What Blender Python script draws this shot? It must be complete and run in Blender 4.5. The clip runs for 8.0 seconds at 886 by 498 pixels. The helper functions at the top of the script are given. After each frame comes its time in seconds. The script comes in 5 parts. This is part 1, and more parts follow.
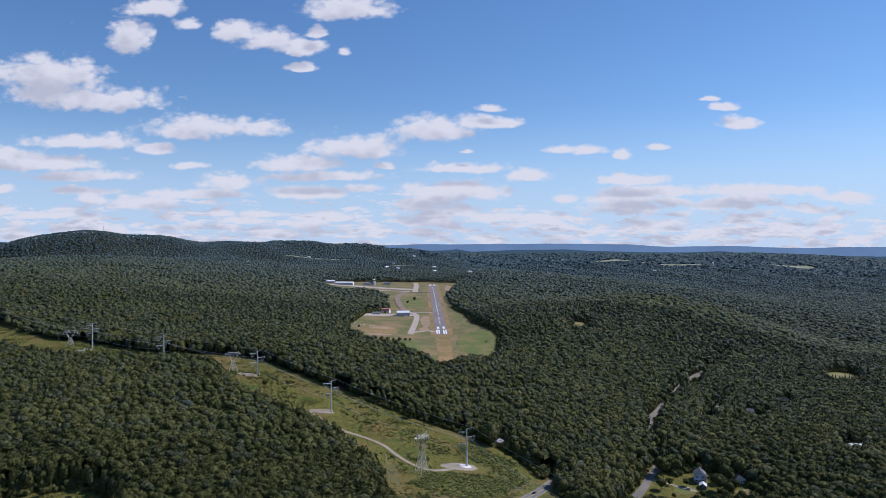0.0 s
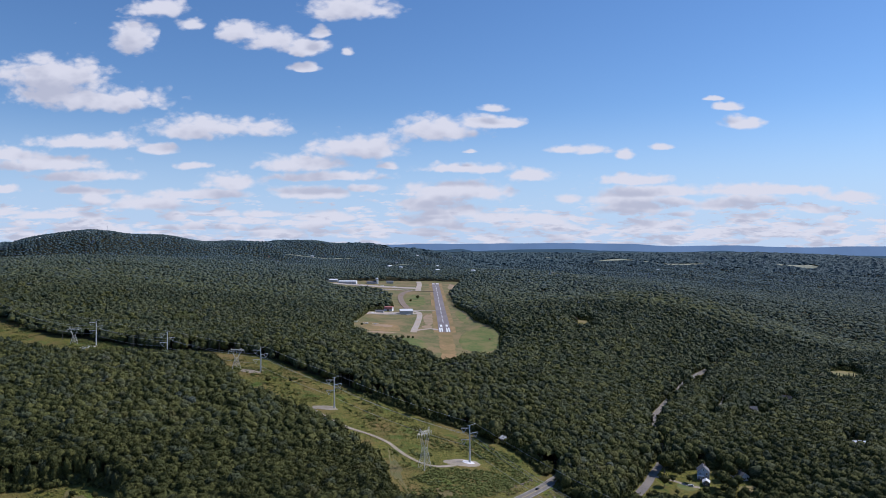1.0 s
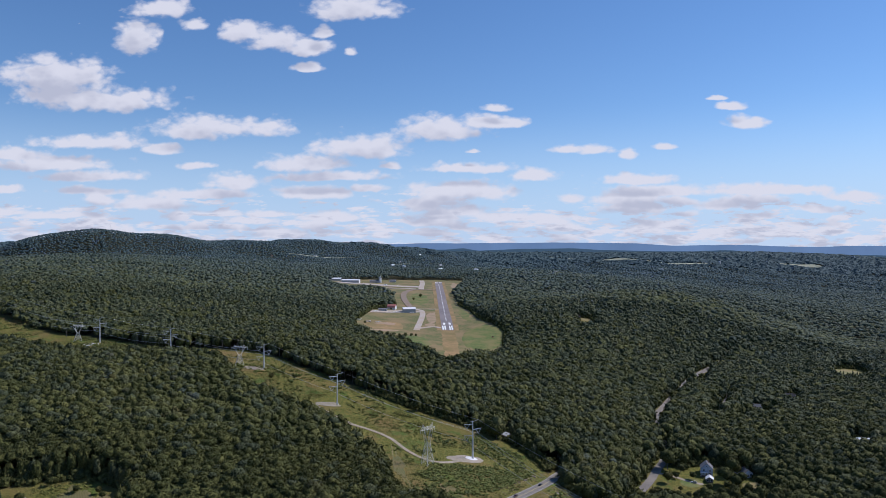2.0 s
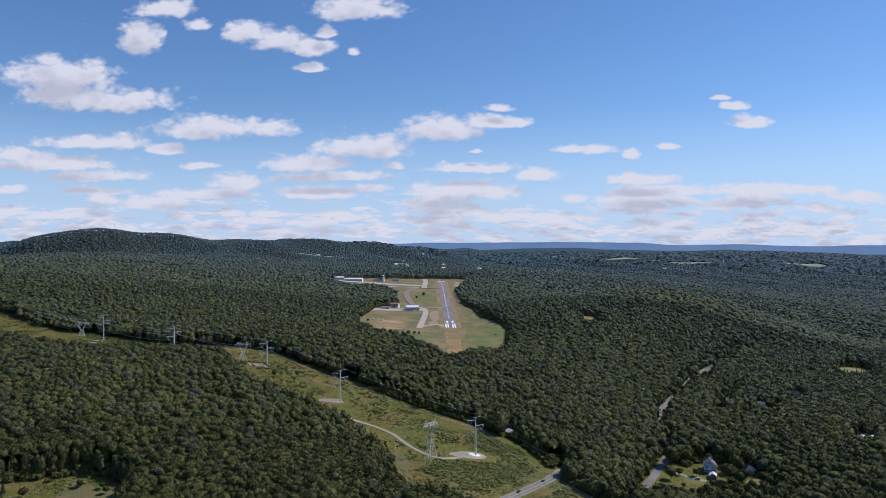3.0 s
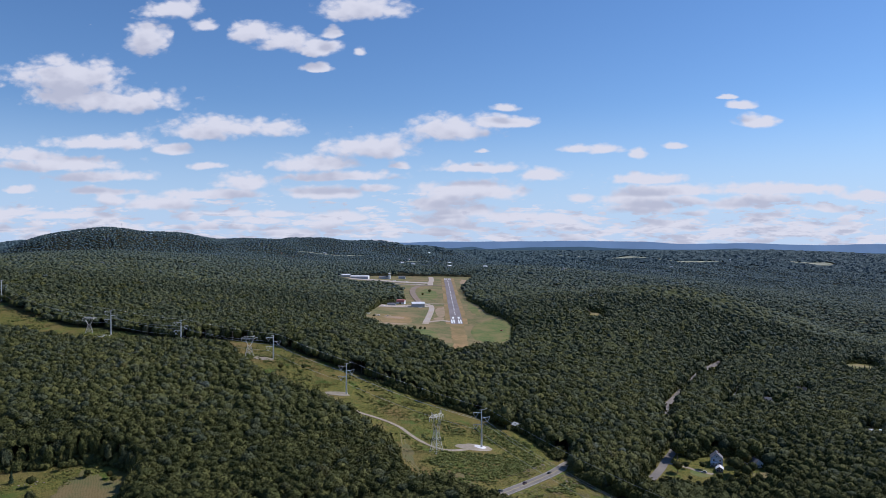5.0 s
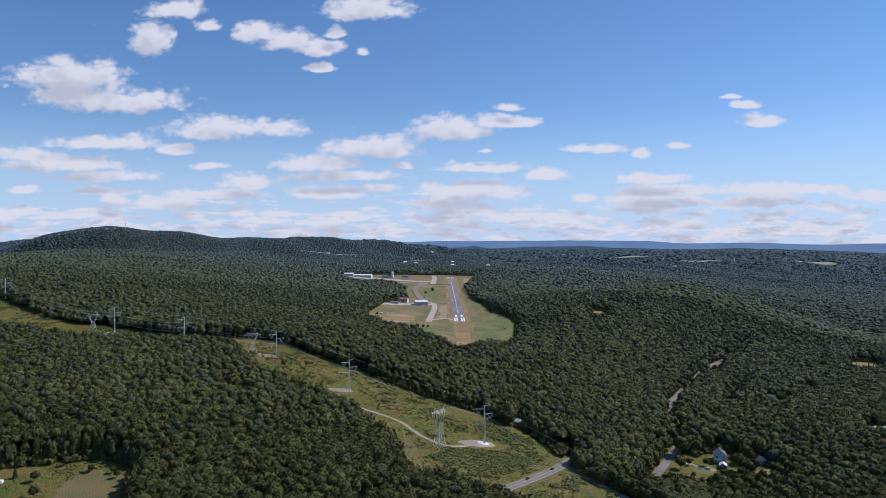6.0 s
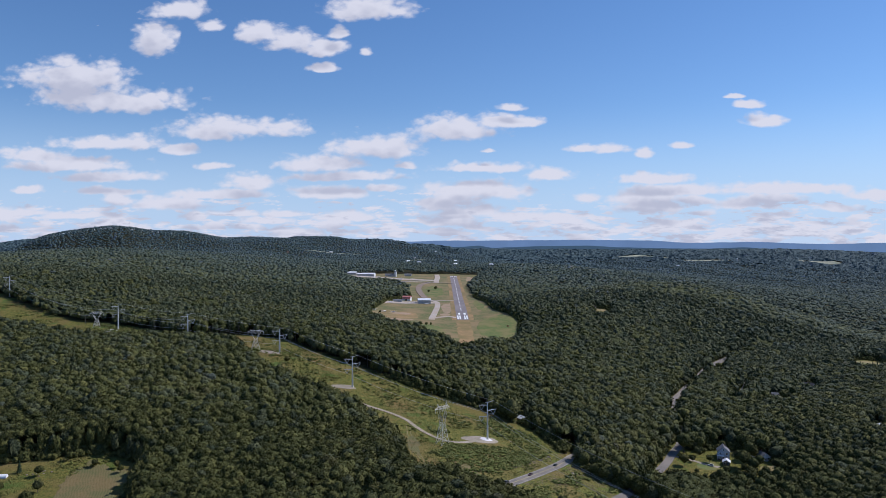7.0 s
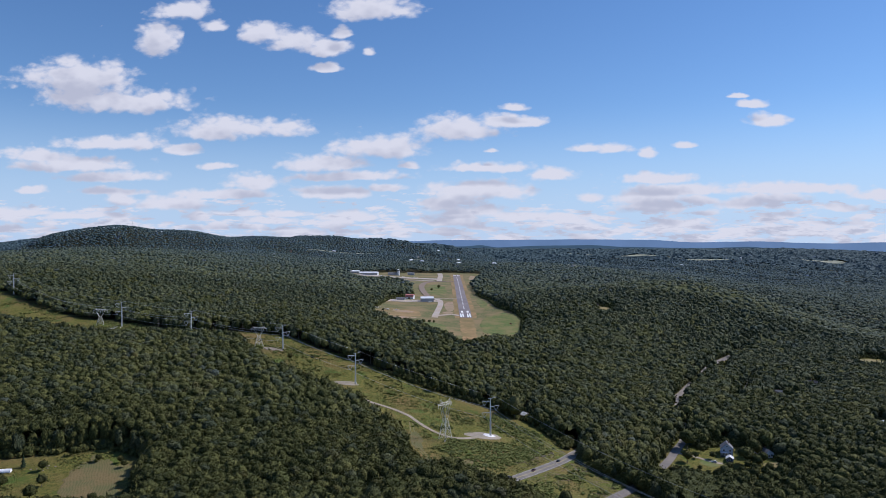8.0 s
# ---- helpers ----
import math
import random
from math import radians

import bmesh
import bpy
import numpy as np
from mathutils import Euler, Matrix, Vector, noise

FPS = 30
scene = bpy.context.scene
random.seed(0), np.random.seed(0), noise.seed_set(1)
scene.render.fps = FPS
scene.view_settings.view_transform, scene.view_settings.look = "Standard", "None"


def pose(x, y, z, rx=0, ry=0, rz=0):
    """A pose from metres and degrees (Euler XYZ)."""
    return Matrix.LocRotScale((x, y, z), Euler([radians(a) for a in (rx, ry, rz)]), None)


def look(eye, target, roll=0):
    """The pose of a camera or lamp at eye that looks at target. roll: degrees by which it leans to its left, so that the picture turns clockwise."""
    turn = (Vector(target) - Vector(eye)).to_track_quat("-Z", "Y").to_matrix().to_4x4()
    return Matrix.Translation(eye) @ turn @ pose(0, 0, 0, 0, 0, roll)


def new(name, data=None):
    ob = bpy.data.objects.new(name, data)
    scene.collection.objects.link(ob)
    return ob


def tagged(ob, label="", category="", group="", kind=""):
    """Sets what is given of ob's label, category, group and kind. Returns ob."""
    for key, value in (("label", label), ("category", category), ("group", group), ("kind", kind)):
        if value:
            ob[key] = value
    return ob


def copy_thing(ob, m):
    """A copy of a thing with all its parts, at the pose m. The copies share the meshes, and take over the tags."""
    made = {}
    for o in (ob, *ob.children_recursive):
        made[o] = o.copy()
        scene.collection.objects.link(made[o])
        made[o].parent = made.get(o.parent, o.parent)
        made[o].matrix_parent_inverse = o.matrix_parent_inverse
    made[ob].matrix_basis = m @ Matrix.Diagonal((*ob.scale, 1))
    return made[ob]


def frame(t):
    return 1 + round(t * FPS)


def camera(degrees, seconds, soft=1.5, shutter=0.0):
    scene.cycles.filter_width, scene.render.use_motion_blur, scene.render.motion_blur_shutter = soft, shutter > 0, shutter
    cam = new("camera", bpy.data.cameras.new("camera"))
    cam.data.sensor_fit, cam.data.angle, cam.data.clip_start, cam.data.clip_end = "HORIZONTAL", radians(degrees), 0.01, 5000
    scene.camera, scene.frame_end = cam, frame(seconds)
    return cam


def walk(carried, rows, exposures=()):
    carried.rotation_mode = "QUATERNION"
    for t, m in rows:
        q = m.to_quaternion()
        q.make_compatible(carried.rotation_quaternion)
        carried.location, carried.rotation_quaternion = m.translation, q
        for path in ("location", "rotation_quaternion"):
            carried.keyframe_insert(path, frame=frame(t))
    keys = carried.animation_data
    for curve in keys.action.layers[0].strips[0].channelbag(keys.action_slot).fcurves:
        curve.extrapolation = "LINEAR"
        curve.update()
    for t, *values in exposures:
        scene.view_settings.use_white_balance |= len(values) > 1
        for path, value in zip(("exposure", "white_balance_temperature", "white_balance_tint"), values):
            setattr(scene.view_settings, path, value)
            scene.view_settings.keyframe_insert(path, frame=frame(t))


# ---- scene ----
# ---------------------------------------------------------------- camera
cam = camera(63.0, 8.0, soft=0.75)
DROP = 24.0          # the drone sinks 3 m a second and turns slowly to its left
walk(cam, [(t, pose(0.68 * t / 8, -0.58 * t / 8, 190 - DROP * t / 8, 90 - 0.05 * t / 8, 0.05 * t / 8, 1.928 * t / 8))
           for t in (0, 1, 2, 3, 4, 5, 6, 7, 8)], exposures=[(0, 0.02, 5800, 17), (8, 0.02, 5800, 17)])

# ---------------------------------------------------------------- sun and sky
SUN_AZIMUTH, SUN_ELEVATION = 67.0, 44.0     # degrees from the way ahead towards the right, and up
sun_way = Vector((math.sin(radians(SUN_AZIMUTH)) * math.cos(radians(SUN_ELEVATION)),
                  math.cos(radians(SUN_AZIMUTH)) * math.cos(radians(SUN_ELEVATION)), math.sin(radians(SUN_ELEVATION))))
sun = new("sun", bpy.data.lights.new("sun", "SUN"))
sun.data.energy, sun.data.angle, sun.data.color = 4.3, radians(0.53), (1.0, 0.94, 0.84)
sun.matrix_world = look(sun_way * 3000, (0, 0, 0))

world = bpy.data.worlds.new("world")
scene.world = world
world.use_nodes = True
world.cycles.sampling_method, world.cycles.sample_map_resolution = "MANUAL", 512
wt = world.node_tree
wt.nodes.clear()


def wmath(op, a, b=0.0, c=0.0, clamp=False):
    n = wt.nodes.new("ShaderNodeMath")
    n.operation, n.use_clamp = op, clamp
    for slot, value in zip(n.inputs, (a, b, c)):
        if isinstance(value, (int, float)):
            slot.default_value = value
        else:
            wt.links.new(value, slot)
    return n.outputs[0]


def wvec(op, a, b=(0, 0, 0), c=(0, 0, 0)):
    n = wt.nodes.new("ShaderNodeVectorMath")
    n.operation = op
    for slot, value in zip(n.inputs, (a, b, c)):
        if isinstance(value, tuple):
            slot.default_value = value
        else:
            wt.links.new(value, slot)
    return n.outputs["Value" if op in ("DOT_PRODUCT", "LENGTH") else "Vector"]


def wnoise(vector, scale, detail, rough=0.55):
    n = wt.nodes.new("ShaderNodeTexNoise")
    n.inputs["Scale"].default_value, n.inputs["Detail"].default_value, n.inputs["Roughness"].default_value = scale, detail, rough
    wt.links.new(vector, n.inputs["Vector"])
    return n


sky = wt.nodes.new("ShaderNodeTexSky")
sky.sky_type, sky.sun_disc = "NISHITA", False
sky.sun_elevation, sky.sun_rotation = radians(SUN_ELEVATION), radians(SUN_AZIMUTH)
sky.altitude, sky.air_density, sky.dust_density, sky.ozone_density = 300, 1.0, 0.06, 3.5
way = wt.nodes.new("ShaderNodeTexCoord").outputs["Generated"]
sep = wt.nodes.new("ShaderNodeSeparateXYZ")
wt.links.new(way, sep.inputs[0])
ahead = wmath("MAXIMUM", wmath("ABSOLUTE", sep.outputs["Y"]), 0.05)
flat_x, flat_z = wmath("DIVIDE", sep.outputs["X"], ahead), wmath("DIVIDE", sep.outputs["Z"], ahead)
comb = wt.nodes.new("ShaderNodeCombineXYZ")
wt.links.new(flat_x, comb.inputs[0])
wt.links.new(flat_z, comb.inputs[1])
wt.links.new(wmath("MULTIPLY", sep.outputs["Y"], 0.3), comb.inputs[2])
sheet = comb.outputs[0]

CUMULUS = []


def cumulus(x, z, w, h):
    """One heap of cloud: thousandths of the distance ahead, to the right and up; its half width and half height."""
    CUMULUS.append((x / 1000, z / 1000, w / 880, h / 830))


cumulus(-548, 243, 74, 20)
cumulus(-555, 221, 59, 22)
cumulus(-473, 210, 82, 16)
cumulus(-430, 293, 28, 19)
cumulus(-395, 337, 38, 13)
cumulus(-356, 312, 20, 8)
cumulus(-286, 302, 35, 13)
cumulus(-239, 292, 48, 16)
cumulus(-200, 281, 35, 11)
cumulus(-176, 301, 14, 8)
cumulus(-192, 252, 22, 6)
cumulus(-129, 335, 61, 16)
cumulus(-317, 171, 92, 14)
cumulus(-356, 163, 50, 9)
cumulus(-122, 145, 66, 16)
cumulus(-8, 168, 58, 15)
cumulus(47, 177, 31, 10)
cumulus(78, 175, 30, 7)
cumulus(66, 196, 20, 5)
cumulus(-133, 274, 9, 6)
cumulus(410, 175, 29, 9)
cumulus(393, 198, 20, 5)
cumulus(371, 209, 12, 3)
cumulus(164, 138, 28, 5)
cumulus(203, 138, 22, 7)
cumulus(248, 132, 13, 7)
cumulus(297, 141, 17, 4)
cumulus(-204, 120, 58, 11)
cumulus(-161, 101, 78, 7)
cumulus(-82, 116, 16, 5)
cumulus(35, 135, 10, 3)
cumulus(-508, 149, 78, 8)
cumulus(-462, 151, 38, 10)
cumulus(-397, 140, 23, 7)
cumulus(-606, 134, 47, 9)
cumulus(-559, 120, 78, 10)
cumulus(-501, 102, 63, 7)
cumulus(-352, 116, 23, 5)
cumulus(-293, 94, 38, 12)
cumulus(-333, 77, 70, 6)
cumulus(-192, 79, 55, 9)
cumulus(-110, 85, 27, 6)
cumulus(27, 112, 66, 7)
cumulus(121, 102, 31, 9)
cumulus(11, 83, 70, 12)
cumulus(261, 96, 59, 7)
cumulus(238, 71, 47, 9)
cumulus(301, 81, 94, 8)
cumulus(426, 82, 102, 8)
cumulus(496, 84, 38, 5)
cumulus(-497, 81, 47, 5)
cumulus(-614, 83, 20, 5)


drift = random.Random(21)
for _ in range(56):
    up = drift.uniform(0.016, 0.078)
    CUMULUS.append((drift.uniform(-0.72, 0.72), up, drift.uniform(0.018, 0.055) * (0.7 + up * 6), drift.uniform(0.0045, 0.0100) * (0.6 + up * 9)))


def heaps(at):
    """How deep inside the nearest heap a way lies: 1 in its middle, 0 on its rim, less outside. Heaps are flat below and round above."""
    least = None
    for x, z, w, h in CUMULUS:
        z, h = z - 0.30 * h, h * 1.25
        d = wvec("MULTIPLY_ADD", at, (1 / w, 1 / h, 0.0), (-x / w, -z / h, 0.0))
        d = wvec("MULTIPLY_ADD", wvec("ABSOLUTE", d), (1.0, 1.45, 0.0), wvec("MULTIPLY", d, (0.0, -0.45, 0.0)))
        d = wvec("DOT_PRODUCT", d, d)
        least = d if least is None else wmath("SMOOTH_MIN", least, d, 0.5)
    return wmath("SUBTRACT", 1.0, wmath("SQRT", wmath("MAXIMUM", least, 0.0)))


def puffs(at, scale):
    n = wt.nodes.new("ShaderNodeTexVoronoi")
    n.feature = "SMOOTH_F1"
    n.inputs["Scale"].default_value, n.inputs["Smoothness"].default_value, n.inputs["Detail"].default_value = scale, 0.35, 1.0
    wt.links.new(at, n.inputs["Vector"])
    return wmath("SUBTRACT", 0.42, n.outputs["Distance"])


def cloud_cover(at, fine):
    """Density of cloud: the heaps, and flat rows of small clouds low over the horizon."""
    stretched = wvec("MULTIPLY", at, (1.0, 1.7, 1.0))
    rag = wnoise(stretched, 13.0, 5.0, 0.58).outputs[0]
    edge = wmath("MULTIPLY_ADD", wmath("SUBTRACT", rag, 0.5), 1.9, wmath("MULTIPLY", puffs(stretched, 46.0), 0.75))
    if fine:
        curl = wnoise(stretched, 80.0, 6.0, 0.62).outputs[0]
        edge = wmath("MULTIPLY_ADD", wmath("SUBTRACT", curl, 0.5), 0.55, edge)
        edge = wmath("MULTIPLY_ADD", puffs(stretched, 120.0), 0.20, edge)
    heap = wmath("ADD", wmath("ADD", heaps(at), 0.34), wmath("MULTIPLY", edge, 0.70))
    rows = wnoise(wvec("MULTIPLY", at, (1.0, 4.2, 1.0)), 24.0, 7.0 if fine else 4.0, 0.6).outputs[0]
    up = wt.nodes.new("ShaderNodeSeparateXYZ")
    wt.links.new(at, up.inputs[0])
    low = wt.nodes.new("ShaderNodeMapRange")
    low.interpolation_type = "SMOOTHSTEP"
    wt.links.new(up.outputs[1], low.inputs[0])
    for slot, value in zip((1, 2, 3, 4), (0.12, 0.02, -0.48, 0.13)):
        low.inputs[slot].default_value = value
    row = wmath("MULTIPLY", wmath("ADD", wmath("SUBTRACT", rows, 0.5), wmath("MULTIPLY", low.outputs[0], 0.45)), 5.5)
    return wmath("MAXIMUM", heap, row)


warp = wnoise(wvec("MULTIPLY", sheet, (1.0, 1.6, 1.0)), 16.0, 3.0)
moved = wvec("MULTIPLY_ADD", wvec("SUBTRACT", warp.outputs["Color"], (0.5, 0.5, 0.5)), (0.018, 0.009, 0.0), sheet)
dens = cloud_cover(moved, True)
above = cloud_cover(wvec("ADD", moved, (0.007, 0.019, 0.0)), False)
alpha = wt.nodes.new("ShaderNodeMapRange")
alpha.interpolation_type = "SMOOTHSTEP"
wt.links.new(dens, alpha.inputs[0])
alpha.inputs[1].default_value, alpha.inputs[2].default_value = -0.08, 0.58
alpha.inputs[3].default_value, alpha.inputs[4].default_value = 0.0, 0.97
lit = wt.nodes.new("ShaderNodeMapRange")
lit.interpolation_type = "SMOOTHSTEP"
wt.links.new(above, lit.inputs[0])
lit.inputs[1].default_value, lit.inputs[2].default_value = 1.05, -0.05
ramp = wt.nodes.new("ShaderNodeMix")
ramp.data_type = "RGBA"
wt.links.new(lit.outputs[0], ramp.inputs[0])
CLOUD_SHADE, CLOUD_LIT = (4.9, 5.0, 5.5, 1), (7.1, 7.0, 7.05, 1)
ramp.inputs[6].default_value, ramp.inputs[7].default_value = CLOUD_SHADE, CLOUD_LIT
over = wt.nodes.new("ShaderNodeMix")
over.data_type = "RGBA"
wt.links.new(alpha.outputs[0], over.inputs[0])
deep_blue = wt.nodes.new("ShaderNodeHueSaturation")
deep_blue.inputs["Saturation"].default_value = 1.12
wt.links.new(sky.outputs[0], deep_blue.inputs["Color"])
rise = wt.nodes.new("ShaderNodeMapRange")          # the pale band of air low over the horizon
rise.interpolation_type = "SMOOTHSTEP"
wt.links.new(sep.outputs["Z"], rise.inputs[0])
for slot, value in zip((1, 2, 3, 4), (0.0, 0.20, 0.85, 0.0)):
    rise.inputs[slot].default_value = value
pale = wt.nodes.new("ShaderNodeMix")
pale.data_type = "RGBA"
wt.links.new(rise.outputs[0], pale.inputs[0])
wt.links.new(deep_blue.outputs[0], pale.inputs[6])
pale.inputs[7].default_value = (4.6, 6.0, 7.6, 1)
wt.links.new(pale.outputs[2], over.inputs[6])
wt.links.new(ramp.outputs[2], over.inputs[7])
background = wt.nodes.new("ShaderNodeBackground")
background.inputs["Strength"].default_value = 0.1
wt.links.new(over.outputs[2], background.inputs["Color"])
wt.links.new(background.outputs[0], wt.nodes.new("ShaderNodeOutputWorld").inputs[0])


# ---------------------------------------------------------------- materials
def blend(nt, factor, a, b):
    n = nt.nodes.new("ShaderNodeMix")
    n.data_type = "RGBA"
    for slot, value in ((0, factor), (6, a), (7, b)):
        if isinstance(value, (tuple, float, int)):
            n.inputs[slot].default_value = value if not isinstance(value, tuple) else (*value, 1)
        else:
            nt.links.new(value, n.inputs[slot])
    return n.outputs[2]


def grain(nt, vector, scale, detail=6.0, low=0.35, high=0.65, rough=0.6):
    n = nt.nodes.new("ShaderNodeTexNoise")
    n.inputs["Scale"].default_value, n.inputs["Detail"].default_value, n.inputs["Roughness"].default_value = scale, detail, rough
    nt.links.new(vector, n.inputs["Vector"])
    m = nt.nodes.new("ShaderNodeMapRange")
    nt.links.new(n.outputs[0], m.inputs[0])
    m.inputs[1].default_value, m.inputs[2].default_value = low, high
    return m.outputs[0]


def surface(name, one, two, three=None, coarse=0.05, fine=0.8, rough=0.9, metal=0.0, bump=0.0, spec=0.3):
    """A material of two or three tones mixed at a coarse and a fine scale (cycles a metre)."""
    m = bpy.data.materials.new(name)
    m.use_nodes = True
    nt = m.node_tree
    bsdf = nt.nodes["Principled BSDF"]
    at = nt.nodes.new("ShaderNodeTexCoord").outputs["Object"]
    small = grain(nt, at, fine)
    tone = blend(nt, small, one, two)
    if three:
        tone = blend(nt, grain(nt, at, coarse, 5.0, 0.42, 0.62), tone, three)
    nt.links.new(tone, bsdf.inputs["Base Color"])
    bsdf.inputs["Roughness"].default_value, bsdf.inputs["Metallic"].default_value = rough, metal
    bsdf.inputs["Specular IOR Level"].default_value = spec
    if bump:
        b = nt.nodes.new("ShaderNodeBump")
        b.inputs["Distance"].default_value = bump
        nt.links.new(small, b.inputs["Height"])
        nt.links.new(b.outputs[0], bsdf.inputs["Normal"])
    return m


def foliage(name, deep, mid, light, grain_size=0.9, bump=0.25):
    """Leaves: each tree has a tone of its own, each clump strays from it."""
    m = bpy.data.materials.new(name)
    m.use_nodes = True
    nt = m.node_tree
    bsdf = nt.nodes["Principled BSDF"]
    at = nt.nodes.new("ShaderNodeTexCoord").outputs["Object"]
    tree = nt.nodes.new("ShaderNodeAttribute")
    tree.attribute_name = "tint"
    geo = nt.nodes.new("ShaderNodeNewGeometry")
    ramp = nt.nodes.new("ShaderNodeValToRGB")
    bar = ramp.color_ramp.elements
    bar[0].color, bar[1].color = (*deep, 1), (*light, 1)
    for where, colour in ((0.30, deep), (0.55, mid), (0.78, tuple(0.5 * (p + q) for p, q in zip(mid, light))), (0.86, (mid[0] * 1.35, mid[1] * 1.0, mid[2] * 1.05)), (0.93, (mid[0] * 1.15, mid[1] * 1.2, mid[2] * 2.2))):
        bar.new(where).color = (*colour, 1)
    nt.links.new(tree.outputs["Fac"], ramp.inputs[0])
    stand = grain(nt, at, 0.011, 4.0, 0.36, 0.64)
    tone = blend(nt, stand, ramp.outputs[0], blend(nt, 0.5, ramp.outputs[0], mid))
    clump = nt.nodes.new("ShaderNodeMath")
    clump.operation = "POWER"
    nt.links.new(geo.outputs["Random Per Island"], clump.inputs[0])
    clump.inputs[1].default_value = 2.2
    tone = blend(nt, clump.outputs[0], tone, light)
    leaf = grain(nt, at, grain_size, 5.0, 0.32, 0.68, 0.72)
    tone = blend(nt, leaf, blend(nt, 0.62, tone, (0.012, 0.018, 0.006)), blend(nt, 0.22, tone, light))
    nt.links.new(tone, bsdf.inputs["Base Color"])
    bsdf.inputs["Roughness"].default_value = 0.75
    bsdf.inputs["Specular IOR Level"].default_value = 0.06
    b = nt.nodes.new("ShaderNodeBump")
    b.inputs["Distance"].default_value, b.inputs["Strength"].default_value = bump, 0.8
    nt.links.new(leaf, b.inputs["Height"])
    nt.links.new(b.outputs[0], bsdf.inputs["Normal"])
    return m


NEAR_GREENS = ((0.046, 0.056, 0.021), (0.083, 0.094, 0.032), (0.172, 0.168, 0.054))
HAZED_GREENS = ((0.055, 0.089, 0.104), (0.072, 0.112, 0.128), (0.091, 0.134, 0.145))
HAZE_BELTS = []           # leaves of the nearest woods, then farther and farther off, cooler: haze painted into the colour
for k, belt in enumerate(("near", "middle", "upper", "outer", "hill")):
    greens = [tuple(p + (q - p) * k / 4 for p, q in zip(one_green, other)) for one_green, other in zip(NEAR_GREENS, HAZED_GREENS)]
    HAZE_BELTS.append(foliage(belt + " leaves", *greens, (0.75, 0.65, 0.5, 0.4, 0.3)[k], (0.9, 0.9, 0.8, 0.7, 0.6)[k]))
LEAVES, HAZED_LEAVES = HAZE_BELTS[0], HAZE_BELTS[4]
SCRUB = foliage("scrub leaves", (0.085, 0.118, 0.028), (0.150, 0.172, 0.042), (0.260, 0.220, 0.075), 1.5, 0.15)
THICKET = foliage("thicket leaves", (0.100, 0.138, 0.036), (0.160, 0.192, 0.052), (0.260, 0.255, 0.080), 1.2, 0.2)
FIR = foliage("fir needles", (0.020, 0.036, 0.018), (0.030, 0.048, 0.024), (0.045, 0.065, 0.034))
BARK = surface("bark", (0.10, 0.085, 0.07), (0.17, 0.15, 0.13), fine=3.0)
ASPHALT = surface("runway asphalt", (0.150, 0.128, 0.132), (0.200, 0.172, 0.174), (0.225, 0.195, 0.190), 0.03, 0.4, 0.85)
ROAD_ASPHALT = surface("road asphalt", (0.128, 0.114, 0.102), (0.172, 0.154, 0.138), (0.20, 0.175, 0.150), 0.08, 0.6, 0.85)
PALE_ASPHALT = surface("worn pale asphalt", (0.36, 0.31, 0.265), (0.47, 0.41, 0.355), (0.40, 0.32, 0.25), 0.05, 0.5, 0.9)
PAINT = surface("white road paint", (0.72, 0.72, 0.70), (0.82, 0.82, 0.80), fine=0.9, rough=0.6)
YELLOW_PAINT = surface("yellow road paint", (0.36, 0.29, 0.12), (0.46, 0.37, 0.15), fine=0.9, rough=0.6)
GRAVEL = surface("crushed stone", (0.28, 0.235, 0.185), (0.40, 0.34, 0.275), (0.27, 0.23, 0.165), 0.15, 2.0, 0.95, bump=0.05)
CHALK = surface("fresh pale stone chippings", (0.62, 0.60, 0.60), (0.80, 0.79, 0.78), fine=1.5, rough=0.95)
DRY_GRASS = surface("dry mown grass", (0.250, 0.160, 0.068), (0.345, 0.225, 0.104), (0.190, 0.145, 0.055), 0.03, 0.25, 0.95)
MOWN_GRASS = surface("mown grass", (0.076, 0.096, 0.028), (0.180, 0.158, 0.060), (0.235, 0.168, 0.078), 0.030, 0.35, 0.95)
BARE_EARTH = surface("bare earth", (0.30, 0.20, 0.13), (0.38, 0.27, 0.18), (0.27, 0.21, 0.12), 0.05, 0.4, 0.95)
ROAD_EARTH = surface("brown-grey gravel and earth", (0.20, 0.155, 0.120), (0.27, 0.215, 0.175), (0.23, 0.165, 0.115), 0.05, 0.4, 0.95)
HAY = surface("cut hay stubble", (0.19, 0.16, 0.065), (0.27, 0.21, 0.095), (0.14, 0.145, 0.05), 0.05, 1.2, 0.95)
MEADOW_HAY = surface("mown hay in swaths", (0.128, 0.096, 0.036), (0.180, 0.132, 0.052), (0.100, 0.102, 0.034), 0.05, 0.5, 0.95)
nt = MEADOW_HAY.node_tree
swath = nt.nodes.new("ShaderNodeTexWave")
swath.inputs["Scale"].default_value, swath.inputs["Distortion"].default_value, swath.inputs["Detail"].default_value, swath.inputs["Detail Scale"].default_value = 0.19, 9.0, 3.0, 0.5
turned = nt.nodes.new("ShaderNodeMapping")
turned.inputs["Rotation"].default_value = (0, 0, radians(-24))
nt.links.new(nt.nodes.new("ShaderNodeTexCoord").outputs["Object"], turned.inputs[0])
nt.links.new(turned.outputs[0], swath.inputs["Vector"])
base = nt.nodes["Principled BSDF"].inputs["Base Color"]
cut = base.links[0].from_socket
nt.links.new(blend(nt, swath.outputs["Fac"], cut, blend(nt, 0.22, cut, (0.26, 0.20, 0.10))), base)
PALE_FIELD = surface("pale far field", (0.20, 0.21, 0.14), (0.27, 0.27, 0.19), fine=0.05)
STEEL = surface("galvanised steel", (0.50, 0.51, 0.53), (0.62, 0.63, 0.65), fine=1.0, rough=0.5, metal=0.35)
